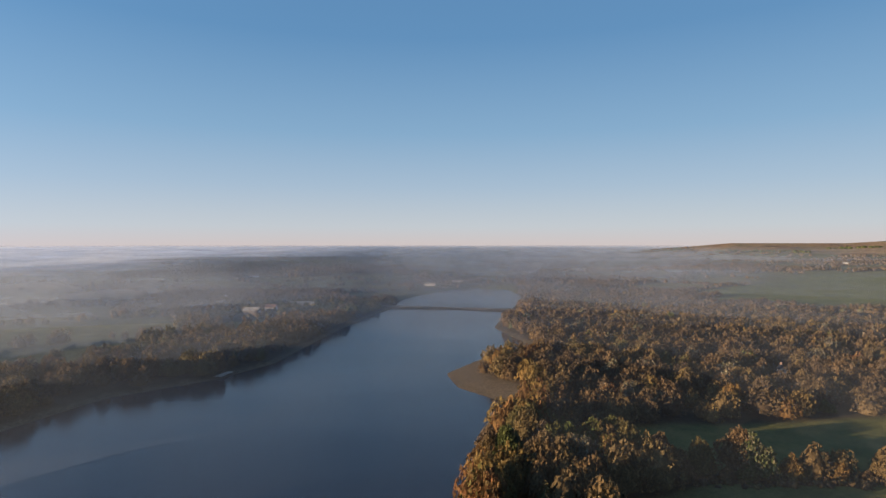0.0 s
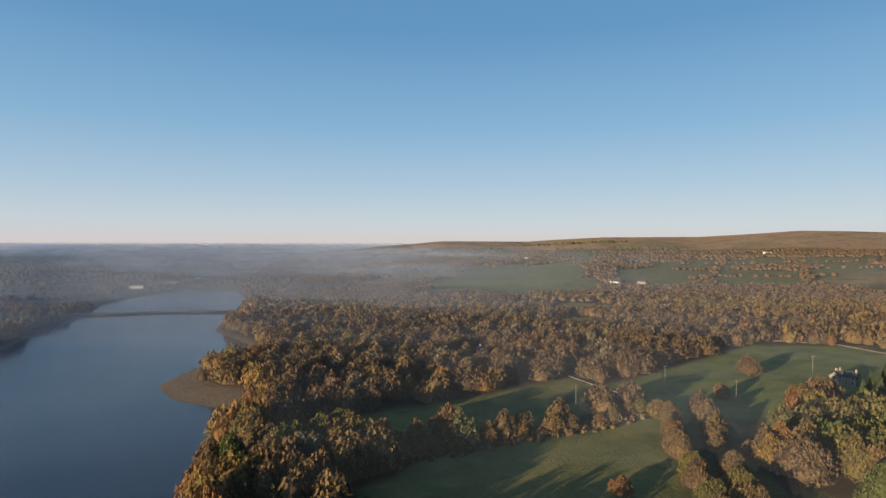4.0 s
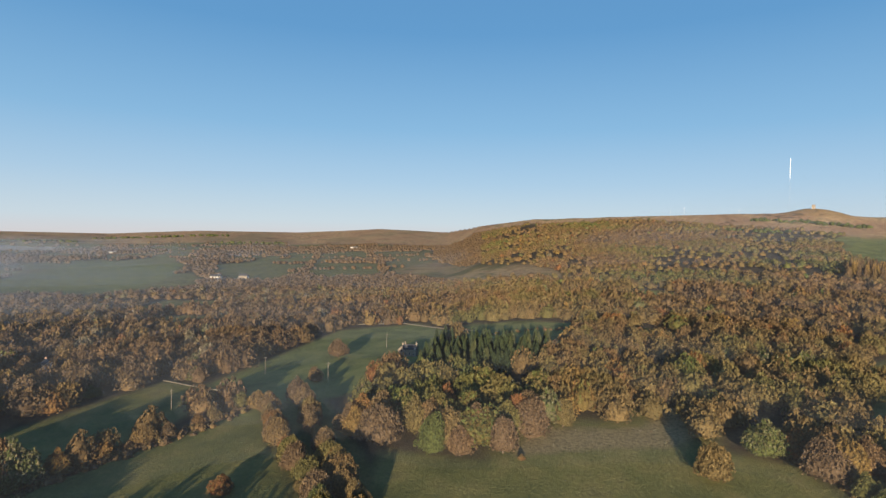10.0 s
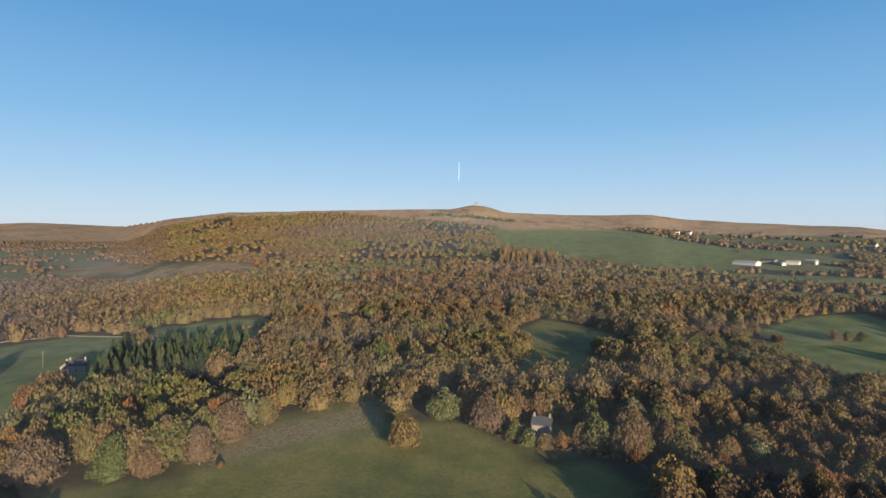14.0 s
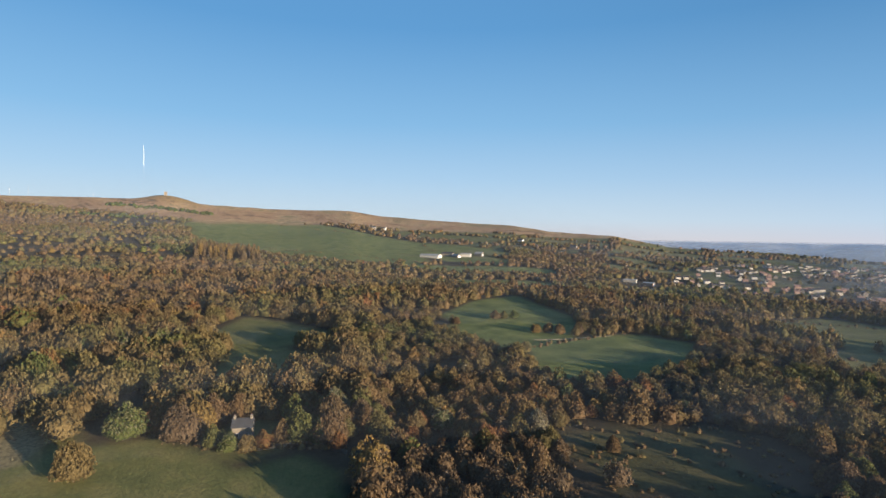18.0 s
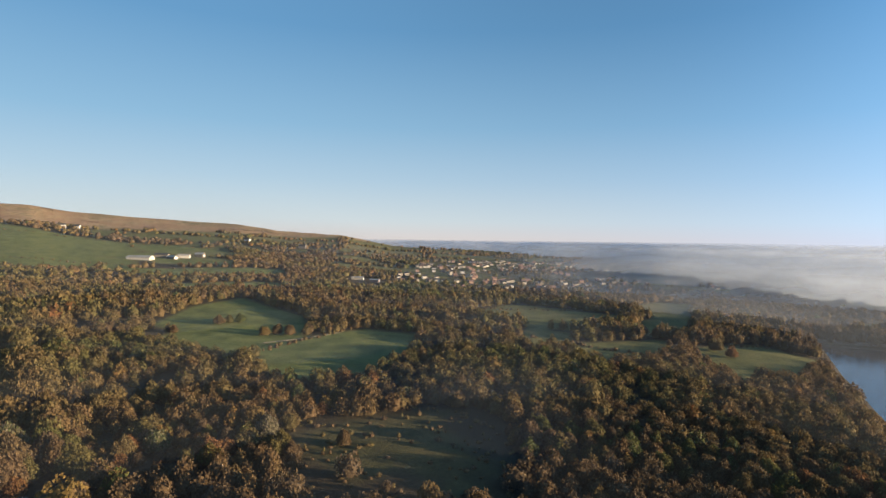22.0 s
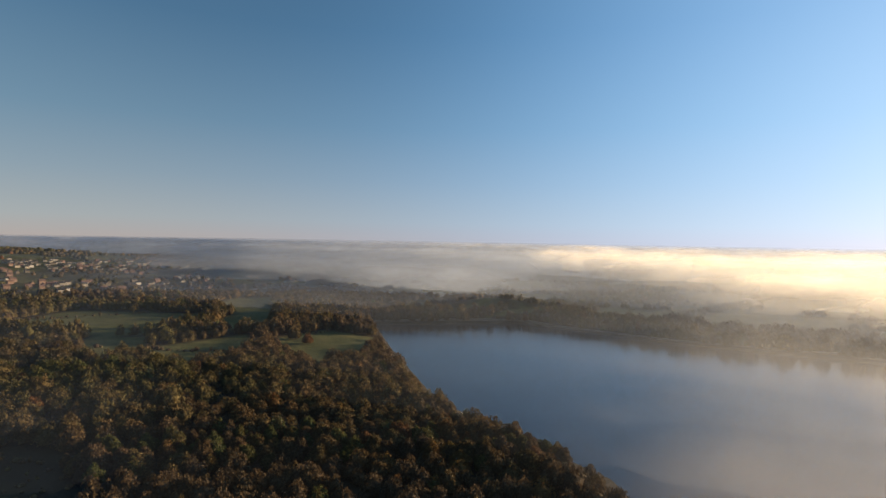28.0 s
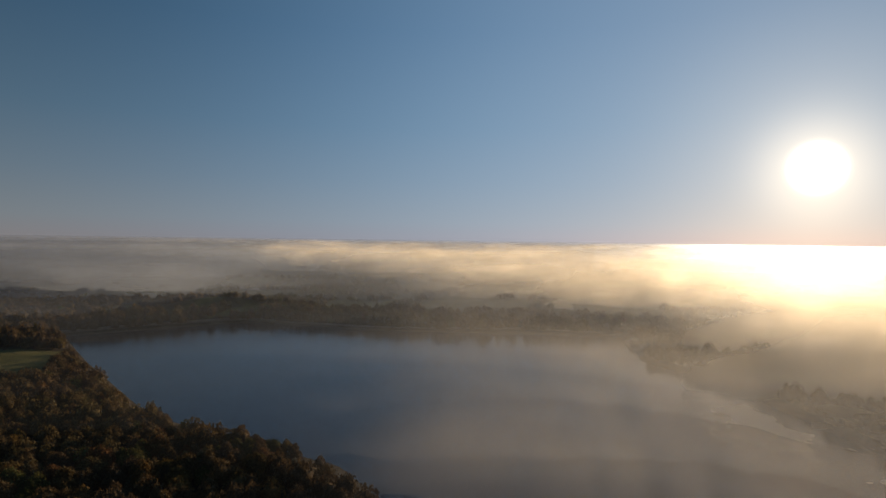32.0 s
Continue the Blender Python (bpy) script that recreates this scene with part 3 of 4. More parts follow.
def pine_shape(rng, tiers, around):
    """A conifer: tiers of drooping boughs round a stem."""
    co, fa = [], []
    for k in range(tiers):
        u = k / tiers
        for a in range(around):
            t = 2 * math.pi * (a + rng.uniform(-0.3, 0.3) + k * 0.5) / around
            r = 0.30 * (1 - u) ** 0.8 * rng.uniform(0.75, 1.15) + 0.02
            z = 0.18 + 0.78 * u
            w = 0.55 * 2 * math.pi * r / around + 0.03
            n = len(co)
            co += [(0, 0, z + 0.13), (r * math.cos(t) - w * math.sin(t), r * math.sin(t) + w * math.cos(t), z - 0.02),
                   (r * 1.12 * math.cos(t), r * 1.12 * math.sin(t), z - 0.07), (r * math.cos(t) + w * math.sin(t), r * math.sin(t) - w * math.cos(t), z - 0.02)]
            fa += [(n, n + 1, n + 2), (n, n + 2, n + 3)]
    return np.array(co), np.array(fa), 0


def planted(shapes, x, y, z, wide, tall, spin, tint, kinds, name, mat, label, category):
    """Many trees joined into one mesh."""
    cs, fs, ts, soft, base = [], [], [], [], 0
    for k, (v, f, round_faces) in enumerate(shapes):
        m = np.flatnonzero(kinds == k)
        if not len(m):
            continue
        co, si = np.cos(spin[m])[:, None], np.sin(spin[m])[:, None]
        px = (v[None, :, 0] * co - v[None, :, 1] * si) * wide[m][:, None] + x[m][:, None]
        py = (v[None, :, 0] * si + v[None, :, 1] * co) * wide[m][:, None] + y[m][:, None]
        pz = v[None, :, 2] * tall[m][:, None] + z[m][:, None]
        cs.append(np.stack([px, py, pz], -1).reshape(-1, 3))
        fs.append((f[None] + (np.arange(len(m)) * len(v))[:, None, None] + base).reshape(-1, 3))
        ts.append(np.repeat(tint[m], len(v)))
        soft.append(np.tile(np.arange(len(f)) < round_faces, len(m)))
        base += len(m) * len(v)
    me = grid_mesh(name, np.concatenate(cs), np.concatenate(fs), mat, {"tint": np.concatenate(ts)}, smooth=np.concatenate(soft))
    return tagged(new(name, me), label, category, "", "stuff")


rng = np.random.default_rng(7)
LOD_A = [crown_shape(rng, 2, 1500, 0.027) for k in range(7)]
LOD_B = [crown_shape(rng, 1, 270, 0.043) for k in range(8)]
LOD_M = [crown_shape(rng, 1, 62, 0.075) for k in range(8)]
LOD_C = [crown_shape(rng, 1, 14, 0.10) for k in range(8)]
LOD_D = [crown_shape(rng, 1, 0, 0) for k in range(8)]
PINES = [pine_shape(rng, 9, 7) for k in range(4)]


def scatter(step, d0, d1, b0, b1):
    """Places of trees in the woods between two distances, on a shaken lattice."""
    g = np.arange(-d1, d1, step)
    x, y = [v.ravel() for v in np.meshgrid(g, g)]
    x, y = x + rng.uniform(-0.46, 0.46, len(x)) * step, y + rng.uniform(-0.46, 0.46, len(y)) * step
    b, d = polar(x, y)
    m = (d >= d0) & (d < d1) & (b > b0) & (b < b1)
    x, y = x[m], y[m]
    *_, wood, belt = cover(x, y)
    m = rng.uniform(size=len(x)) < wood
    return x[m], y[m], belt[m]


def tints(x, y):
    """Species run together in drifts."""
    t = 0.36 + (cloudy(x, y, 130, 41) - 0.5) * 0.75 + rng.normal(size=len(x)) * 0.075
    t = np.where(rng.uniform(size=len(x)) < 0.07, rng.uniform(0.70, 0.98, len(x)), t)
    b, d = polar(x, y)
    t = t + 0.22 * ease(2, 10, b) * (1 - ease(38, 50, b)) * ease(300, 360, d)      # darker tint over the northern wood: its shade is put into the leaf colour
    t = np.where((b > 40) & (b < 63) & (d < 335), 0.16 + rng.normal(size=len(x)) * 0.12 + 0.72 * (rng.uniform(size=len(x)) < 0.14), t)
    t = t + (0.4 * (cloudy(x, y, 200, 47) - 0.5) - 0.03) * ease(900, 1300, d) * (b > 48) * (b < 90)
    t = np.where((b < 57) & (d > 950), 0.60 + rng.normal(size=len(x)) * 0.04, t)        # dark brown tint for the trees on the far farmland
    return np.clip(t, 0, 1)


CONIFERS = xy([(52.3, 398), (53.0, 448), (57.2, 448), (61.3, 419), (63.1, 388), (61.8, 346), (57.2, 336), (52.0, 345)])
LARCHES = xy([(82.6, 1010), (87.4, 1010), (87.6, 900), (82.6, 900)])


def bough_tree(k, wide, tall, m, label="", group="", tone=None):
    """A broadleaf tree as a thing: trunk with limbs, and a leafy crown."""
    ob = thing("tree", m, label or "broadleaf tree in brown and gold autumn leaf", "tree", group)
    for name, me in (("trunk", TRUNK_MESH), ("crown", CROWN_MESH[k])):
        o = new(name, me)
        o.parent = ob
        o.scale = (wide, wide, tall)
    return ob


def trunk_mesh():
    bm = rod(0.024, 0.016, 0.42, 7)
    r = random.Random(3)
    for k in range(6):
        a = k * 1.05 + r.uniform(-0.3, 0.3)
        m = Matrix.Translation((0, 0, 0.24 + 0.03 * k)) @ Matrix.Rotation(a, 4, "Z") @ Matrix.Rotation(r.uniform(0.5, 0.95), 4, "Y")
        rod(0.012, 0.004, 0.34, 5, 0, bm, m)
    me = bpy.data.meshes.new("trunk")
    bm.to_mesh(me)
    bm.free()
    me.materials.append(BARK)
    return me


TRUNK_MESH = trunk_mesh()
CROWN_MESH = [grid_mesh("crown", v, f, LEAF_ONE, smooth=np.arange(len(f)) < n) for v, f, n in LOD_A]

# woods near by, the front rank as single trees
wx, wy, wb = scatter(5.7, 60, 720, -40, 218)
wd = np.hypot(wx, wy)
bb, _ = polar(wx, wy)
copse = (bb > 41) & (bb < 66) & (wd > 190) & (wd < 335)          # fewer, broader trees beside the pastures
big_wood = (bb < 97) & ~copse                                    # old oaks north and east, slender birches to the south
keep = np.where(copse, 0.42, np.where(big_wood, 0.52, np.where(wd < 430, 1.0, 0.8))) > rng.uniform(size=len(wx))
keep |= outside(np.stack([wx, wy], 1), CONIFERS) < 0
keep &= ~((wd < 190) & (bb > 24) & (bb < 96))
wx, wy, wd, bb, copse, big_wood = wx[keep], wy[keep], wd[keep], bb[keep], copse[keep], big_wood[keep]
wz = height(wx, wy)
in_pine = outside(np.stack([wx, wy], 1), CONIFERS) < 0
wide = rng.uniform(5.0, 12.5, len(wx)) * np.where(copse, 1.6, np.where(big_wood, 1.4, np.where(wd < 430, 0.85, 1.05))) * np.where(rng.uniform(size=len(wx)) < 0.08, 1.3, 1)
south = (bb > 97) & (wd < 430)                                   # low round birches
tall = np.clip(wide * rng.uniform(0.65, 0.95, len(wx)) + 2.0, 5, 13.5) * np.where(copse, 1.1, np.where(south, 0.86, 1)) * np.where((bb < 24) & (wd < 230), 1.25, 1)
tint = tints(wx, wy)
shore = (outside(np.stack([wx, wy], 1), LAKE) < 20) & (bb > -20) & (bb < 15) & (wd > 120) & (wd < 330)       # tall trees along the water, the sunlit strip's orange put into their tint
tall = np.where(shore, np.clip(tall * 1.3, 11, 17), tall)
tint = np.where(shore, rng.uniform(0.76, 0.93, len(wx)), tint)
front = np.flatnonzero((wd > 190) & (bb > 0) & (bb < 176) & ~in_pine)
front = front[np.argsort(wd[front])][:280]
single = np.zeros(len(wx), bool)
single[front] = True
for n in front:
    bough_tree(int(rng.integers(len(LOD_A))), wide[n], tall[n], pose(wx[n], wy[n], wz[n] - 0.2, 0, 0, rng.uniform(0, 360)), "", "trees of the woodland edge")
for shapes, m, name in ((LOD_B, ~single & ~in_pine & (wd < 430) & (wd > 130), "woodland"), (LOD_M, ~single & ~in_pine & ((wd >= 430) | (wd <= 130)), "woodland_beyond")):
    planted(shapes, wx[m], wy[m], wz[m] - 0.2, wide[m], tall[m], rng.uniform(0, 6.28, m.sum()), tint[m], rng.integers(0, 8, m.sum()),
            name, LEAF_MANY, "dense broadleaf woodland in brown, olive and gold", "woodland")
m = in_pine
planted(PINES, wx[m], wy[m], wz[m], rng.uniform(7, 10, m.sum()), rng.uniform(10, 15, m.sum()), rng.uniform(0, 6.28, m.sum()), rng.uniform(0, 1, m.sum()),
        rng.integers(0, 4, m.sum()), "conifer_plantation", PINE_MANY, "dark green conifer plantation beside the farmhouse", "woodland")
# middle distance
wx, wy, wb = scatter(8.0, 720, 1400, -40, 215)
larch = outside(np.stack([wx, wy], 1), LARCHES) < 0
lx, ly = wx[larch], wy[larch]
n = len(lx)
planted(PINES, lx, ly, height(lx, ly), rng.uniform(9, 12, n), rng.uniform(13, 19, n), rng.uniform(0, 6.28, n), rng.uniform(0.62, 0.83, n), rng.integers(0, 4, n),
        "larch_stand", LEAF_MANY, "tall golden larches at the foot of the hill pasture", "woodland")
wx, wy = wx[~larch], wy[~larch]
n = len(wx)
w = rng.uniform(8.5, 14, n)
planted(LOD_C, wx, wy, height(wx, wy) - 0.3, w, np.clip(w * rng.uniform(0.5, 0.75, n), 5, 11), rng.uniform(0, 6.28, n), tints(wx, wy), rng.integers(0, 8, n),
        "hillside_woodland", LEAF_MANY, "brown and green woodland climbing the hillside", "woodland")
# far off
wx, wy, wb = scatter(11.0, 1400, 2900, -40, 150)
n = len(wx)
w = rng.uniform(9, 15, n)
planted(LOD_D, wx, wy, height(wx, wy) - 0.5, w, np.clip(w * rng.uniform(0.5, 0.7, n), 6, 11), rng.uniform(0, 6.28, n), np.where(wb, 0.0, tints(wx, wy)), rng.integers(0, 8, n),
        "distant_woodland", LEAF_MANY, "distant hedgerow trees and copses", "woodland")
wx, wy, wb = scatter(26.0, 2900, 4300, -40, 60)
n = len(wx)
w = rng.uniform(18, 30, n)
planted(LOD_D, wx, wy, height(wx, wy) - 0.5, w, rng.uniform(7, 12, n), rng.uniform(0, 6.28, n), np.where(wb, 0.0, tints(wx, wy)), rng.integers(0, 8, n),
        "far_copses", LEAF_MANY, "far dark copses and hedges below the moor", "woodland")


# ---- single trees and hedges ----
def line(a, b, step, jitter=0.0):
    """Places along a straight line between two plan points."""
    p, q = xy([a, b])
    n = max(2, int(np.hypot(*(q - p)) / step) + 1)
    t = np.linspace(0, 1, n)[:, None]
    return p + (q - p) * t + rng.normal(size=(n, 2)) * jitter


def tree_at(b, d, wide, tall, label, group=""):
    return bough_tree(int(rng.integers(len(LOD_A))), wide, tall, spot(b, d, rng.uniform(0, 360), -0.2), label, group)


# trees out of view, added where the shadows on the pastures need them
for b, d, w in ((83.5, 123, 10.0), (84.6, 121, 9.0), (82.6, 126, 8.0), (95.4, 130, 9.0), (96.6, 132, 7.5), (50.9, 110, 11.0), (49.5, 112, 10.0), (52.3, 109, 10.0), (48, 114, 10.0),
                (110.9, 138, 10.0), (30, 85, 13.0), (24, 92, 12.0), (20, 100, 12.0)):
    tree_at(b, d, w, w * 1.05, "tree out of view that shadows the pasture", "shore trees")
tree_at(75.1, 236, 13.0, 12.5, "lone spreading oak in tawny leaf on a pasture", "field trees")
tree_at(22.7, 366, 8.0, 7.5, "small round hawthorn at the field's edge", "field trees")
tree_at(27.9, 376, 9.5, 7.0, "broad low olive-brown tree at the field's edge", "field trees")
tree_at(36.6, 219, 9.0, 6.5, "dark bushy tree standing in a shaded field", "field trees")
tree_at(45.4, 415, 14.0, 12.0, "half-bare old tree on a green slope", "field trees")
tree_at(43.6, 352, 9.0, 8.0, "brown tree at the foot of the slope", "field trees")
tree_at(34.6, 382, 10.0, 9.0, "olive green tree beside the lane", "field trees")
tree_at(85.4, 240, 8.5, 7.5, "grey-green willow in front of the cottage", "trees by the cottage")
tree_at(86.6, 239, 8.0, 6.5, "olive green tree in front of the cottage", "trees by the cottage")
tree_at(87.9, 241, 8.0, 7.0, "rounded yellowing tree beside the cottage", "trees by the cottage")
tree_at(84.3, 246, 9.0, 9.0, "russet beech beside the cottage", "trees by the cottage")
tree_at(86.0, 268, 10.0, 12.0, "orange-leaved tree behind the cottage roof", "trees by the cottage")
for b, d, w, look_of in ((106.6, 504, 9.0, "dark brown thorn tree in a sloping pasture"), (107.3, 508, 8.0, "dark brown thorn tree in a sloping pasture"), (108.1, 513, 8.5, "dark brown thorn tree in a sloping pasture"),
                         (109.9, 458, 8.0, "yellow-leaved tree between two pastures"), (110.9, 464, 9.0, "golden birch between two pastures"), (111.8, 460, 9.0, "tawny tree between two pastures"),
                         (113.4, 470, 8.0, "olive tree at a pasture's edge"), (103.4, 476, 7.0, "low bush in a sloping pasture"), (60.6, 232, 3.0, "low rust-red bush at the edge of the rough grass")):
    tree_at(b, d, w, w * 0.85, look_of, "pasture trees")
tree_at(116.2, 243, 6.0, 6.0, "small pale shrub alone in the marsh", "field trees")
tree_at(150.5, 585, 10.0, 8.0, "waterside tree near the end of the dam", "field trees")
tree_at(145.3, 520, 12.0, 9.0, "rounded tree in a misty pasture", "field trees")
tree_at(146.4, 500, 9.0, 8.0, "rounded tree in a misty pasture", "field trees")
for a, b, step, w, label, group in (
        ((15.5, 246), (39.0, 319), 7.0, 8.0, "hedgerow tree in dark autumn leaf between two fields", "hedgerow trees"),
        ((39.6, 308), (44.6, 185), 5.8, 9.2, "yellow-green tree in a tree-lined lane", "trees along the lane"),
        ((42.2, 318), (47.4, 185), 5.8, 9.6, "golden-brown tree in a tree-lined lane", "trees along the lane")):
    for x, y in line(a, b, step, 1.0):
        k = rng.uniform(0.65, 1.3)
        if step > 6.5:                                                # a gappy hedgerow of uneven trees
            k = rng.uniform(0.6, 1.5)
            if rng.uniform() < 0.14:
                continue
        bough_tree(int(rng.integers(len(LOD_A))), w * k, w * k * rng.uniform(0.78, 1.05), pose(x, y, float(height(np.array([x]), np.array([y]))[0]) - 0.2, 0, 0, rng.uniform(0, 360)), label, group)

# low hedges and tussocks
hx, hy = np.concatenate([line((16, 246), (39, 316), 0.9, 1.3), line((16, 243), (39, 313), 1.2, 1.8), line((83, 250), (94, 236), 1.5, 0.8), line((79.5, 268), (83.5, 250), 1.6, 0.8),
                         line((54, 592), (64, 532), 3, 1.0), line((65, 480), (57.5, 466), 3, 1.0), line((108.5, 398), (117, 492), 3.5, 1.5),
                         line((126.5, 650), (137.4, 708), 4, 2), line((131, 494), (141.8, 461), 4, 2), line((143.8, 543), (149.8, 578), 4, 2), line((99, 1012), (106, 935), 6, 3),
                         line((88.9, 1655), (99.8, 1404), 7, 3), line((85.9, 1150), (99.1, 1010), 6, 2), line((99.8, 1400), (113, 1250), 6, 3), line((101, 1200), (112, 1080), 6, 3)]).T
n = len(hx)
planted(LOD_C, hx, hy, height(hx, hy) - 0.2, rng.uniform(2.0, 5.5, n), rng.uniform(0.8, 3.4, n), rng.uniform(0, 6.28, n), rng.uniform(0.25, 0.75, n), rng.integers(0, 8, n),
        "hedge", LEAF_MANY, "ragged low hedges along the field edges", "hedge")
# marsh tussocks and heath scrub
sx, sy = rng.uniform(-1, 1, (2, 24000)) * 420
keep = (outside(np.stack([sx, sy], 1), HEATH) < 0) | ((outside(np.stack([sx, sy], 1), MARSH) < 6) & (cloudy(sx, sy, 30, 81) > 0.30))
sx, sy = sx[keep], sy[keep]
n = len(sx)
wet = np.where(polar(sx, sy)[0] > 100, 1.7, 0.6)
planted(LOD_C, sx, sy, height(sx, sy) - 0.15, rng.uniform(0.7, 2.4, n) * wet, rng.uniform(0.4, 1.3, n) * wet, rng.uniform(0, 6.28, n), np.where(polar(sx, sy)[0] > 100, rng.uniform(0.2, 0.62, n), np.where(rng.uniform(size=n) < 0.85, 1.0, rng.uniform(0.1, 0.75, n))), rng.integers(0, 8, n),
        "scrub", LEAF_MANY, "tussocks and dead bracken on rough ground", "scrub")


# ---- buildings ----
def gabled(bm, w, l, h, rise, eave=0.0):
    """The body of a gabled building, ridge along y."""
    return prism([(-w / 2, -1), (w / 2, -1), (w / 2, h), (0, h + rise), (-w / 2, h)], -l / 2, l / 2, bm)


def roof_slabs(w, l, h, rise, over=0.35, thick=0.25):
    s = rise / (w / 2)
    bm = prism([(-w / 2 - over, h - over * s), (0, h + rise), (w / 2 + over, h - over * s), (w / 2 + over, h - over * s + thick), (0, h + rise + thick * 1.2),
                (-w / 2 - over, h - over * s + thick)], -l / 2 - over, l / 2 + over)
    return bm


def house(name, m, w, l, h, rise, wall, roof, chimneys=1, windows=(2, 2), label="", category="house", group="", door=True):
    ob = thing(name, m, label, category, group)
    part("wall", gabled(None, w, l, h, rise), wall, ob)
    part("roof", roof_slabs(w, l, h, rise), roof, ob)
    for k in range(chimneys):
        y = (-1 if k else 1) * (l / 2 - 0.5)
        c = part("chimney", box(-0.45, y - 0.4, h + rise - 0.6, 0.45, y + 0.4, h + rise + 1.3, None, 0.05), STONE if wall is STONE else BRICK, ob)
        part("chimney_pot", rod(0.14, 0.11, 0.5, 8, h + rise + 1.3, None, Matrix.Translation((0, y, 0))), TILE_RED, c)
    floors, across = windows
    for side in (-1, 1):
        for f in range(floors):
            for k in range(across):
                y = (k + 0.5) / across * l - l / 2
                z = 0.9 + f * 2.5
                if z + 1.2 < h + 0.3:
                    pane(ob, side * (w / 2), y, z, side, wall)
        part("gable_window", box(-0.5, side * l / 2 - 0.03, h - 1.2, 0.5, side * l / 2 + 0.03, h, None), GLASS_DARK, ob)
    if door:
        part("door", box(w / 2 - 0.03, -0.45, 0, w / 2 + 0.06, 0.45, 2.05), TIMBER, ob)
    return ob


def pane(ob, x, y, z, side, wall):
    f = part("window", box(x - 0.05, y - 0.55, z, x + 0.05, y + 0.55, z + 1.25), RENDER_WHITE, ob)
    part("glass", box(x + side * 0.055 - 0.01, y - 0.46, z + 0.09, x + side * 0.055 + 0.01, y + 0.46, z + 1.16), GLASS_DARK, f)


def shed(name, m, w, l, h, rise, wall, roof, label, group=""):
    ob = thing(name, m, label, "farm building", group)
    part("wall", gabled(None, w, l, h, rise), wall, ob)
    part("roof", roof_slabs(w, l, h, rise, 0.5, 0.2), roof, ob)
    part("sliding_door", box(-w * 0.25, -l / 2 - 0.08, 0, w * 0.25, -l / 2 + 0.02, h * 0.85), STEEL, ob)
    for k in range(int(l // 6)):
        y = -l / 2 + 3 + k * 6
        part("roof_light", prism([(w * 0.12, h + rise * 0.78 + 0.26), (w * 0.38, h + rise * 0.26 + 0.26), (w * 0.38, h + rise * 0.26 + 0.32), (w * 0.12, h + rise * 0.78 + 0.32)], y - 0.5, y + 0.5), RENDER_WHITE, ob)
    return ob


house("farmhouse", spot(51.3, 408, 75), 5.2, 7.6, 4.4, 2.1, STONE, SLATE, 2, (2, 3), "two-storey gritstone farmhouse with twin chimneys on a green slope")
house("farmhouse_wing", spot(50.6, 410, -10), 4.4, 5, 3.9, 1.9, STONE, SLATE, 1, (2, 2), "gabled stone wing with a slate roof beside the farmhouse")
house("cottage", spot(86.4, 254, 80), 5.2, 6.6, 4.3, 2.1, STONE, SLATE, 2, (2, 2), "stone cottage with a dark slate roof and end chimneys among trees")
house("white_house", spot(25.3, 470, 15), 4.2, 5.5, 4.0, 1.9, RENDER_WHITE, SLATE, 1, (2, 2), "white gabled house half hidden in woodland")
for b, d, t, w, l, h, r, wall, roof, label in (
        (101.2, 1085, 62, 14, 32, 3.2, 2.2, RENDER_WHITE, SHEET, "long pale farm shed with a low sheet roof"),
        (102.6, 1120, 70, 10, 18, 4, 2.2, STONE, SLATE, "grey stone barn in the hillside farmyard"),
        (103.3, 1100, 40, 8, 15, 3.0, 1.8, STONE, SHEET, "stone-walled farm shed in the hillside farmyard"),
        (104.1, 1115, 75, 7, 16, 3.5, 2.0, RENDER_WHITE, SHEET, "white farm shed in the hillside farmyard"),
        (105.2, 1130, 60, 8, 13, 4.5, 2.2, STONE, SHEET, "stone barn with a sheet roof at the farm's end"),
        (-1.1, 1285, 80, 8, 20, 3.6, 1.8, RENDER_WHITE, SHEET, "white waterworks building by the upper reservoir"),
        (1.2, 1330, 80, 9, 18, 5, 2.0, RENDER_WHITE, SHEET, "small white building by the upper reservoir"),
        (-15.2, 800, 60, 11, 17, 5, 3.0, STONE, SHEET, "grey-roofed boathouse among trees on the far bank"),
        (-13.8, 815, 70, 8, 12, 6, 3.0, RENDER_WHITE, TILE_RED, "small white-walled hut beside the boathouse"),
        (-11.4, 900, 80, 9, 30, 3.5, 1.5, SHEET, SHEET, "pale low sheds in a misty field"),
        (29.2, 2390, 80, 10, 34, 3.5, 2, RENDER_WHITE, SHEET, "long white building among distant fields"),
        (46.5, 2500, 80, 9, 24, 3.5, 2, RENDER_WHITE, SHEET, "white building under the moor"),
        (36.0, 1180, 70, 10, 16, 6, 3, RENDER_WHITE, SLATE, "white cottage among the woods"),
        (38.0, 1195, 70, 9, 14, 6, 3, STONE, SLATE, "stone cottage among the woods"),
        (117.2, 905, 80, 8, 15, 3.2, 1.0, PALE_RENDER, SHEET, "low white school building below the town"),
        (118.6, 890, 70, 8, 12, 3.4, 1.2, BRICK, SHEET, "low brick school building below the town"),
        (96.4, 1690, 80, 9, 15, 6, 3, RENDER_WHITE, SLATE, "white hill farm under the moor"),
        (97.3, 1700, 60, 9, 13, 6, 3, RENDER_WHITE, SLATE, "white hill farm under the moor"),
        (108.6, 1560, 60, 8, 11, 4, 2.6, RENDER_WHITE, SLATE, "white cottage on the upper hillside"),
        (112.8, 1500, 70, 9, 14, 6, 3, STONE, SLATE, "grey stone cottage on the hillside")):
    shed("farm_shed" if l > 20 else "outlying_house", spot(b, d, t), w, l, h, r, wall, roof, label, "outlying buildings")


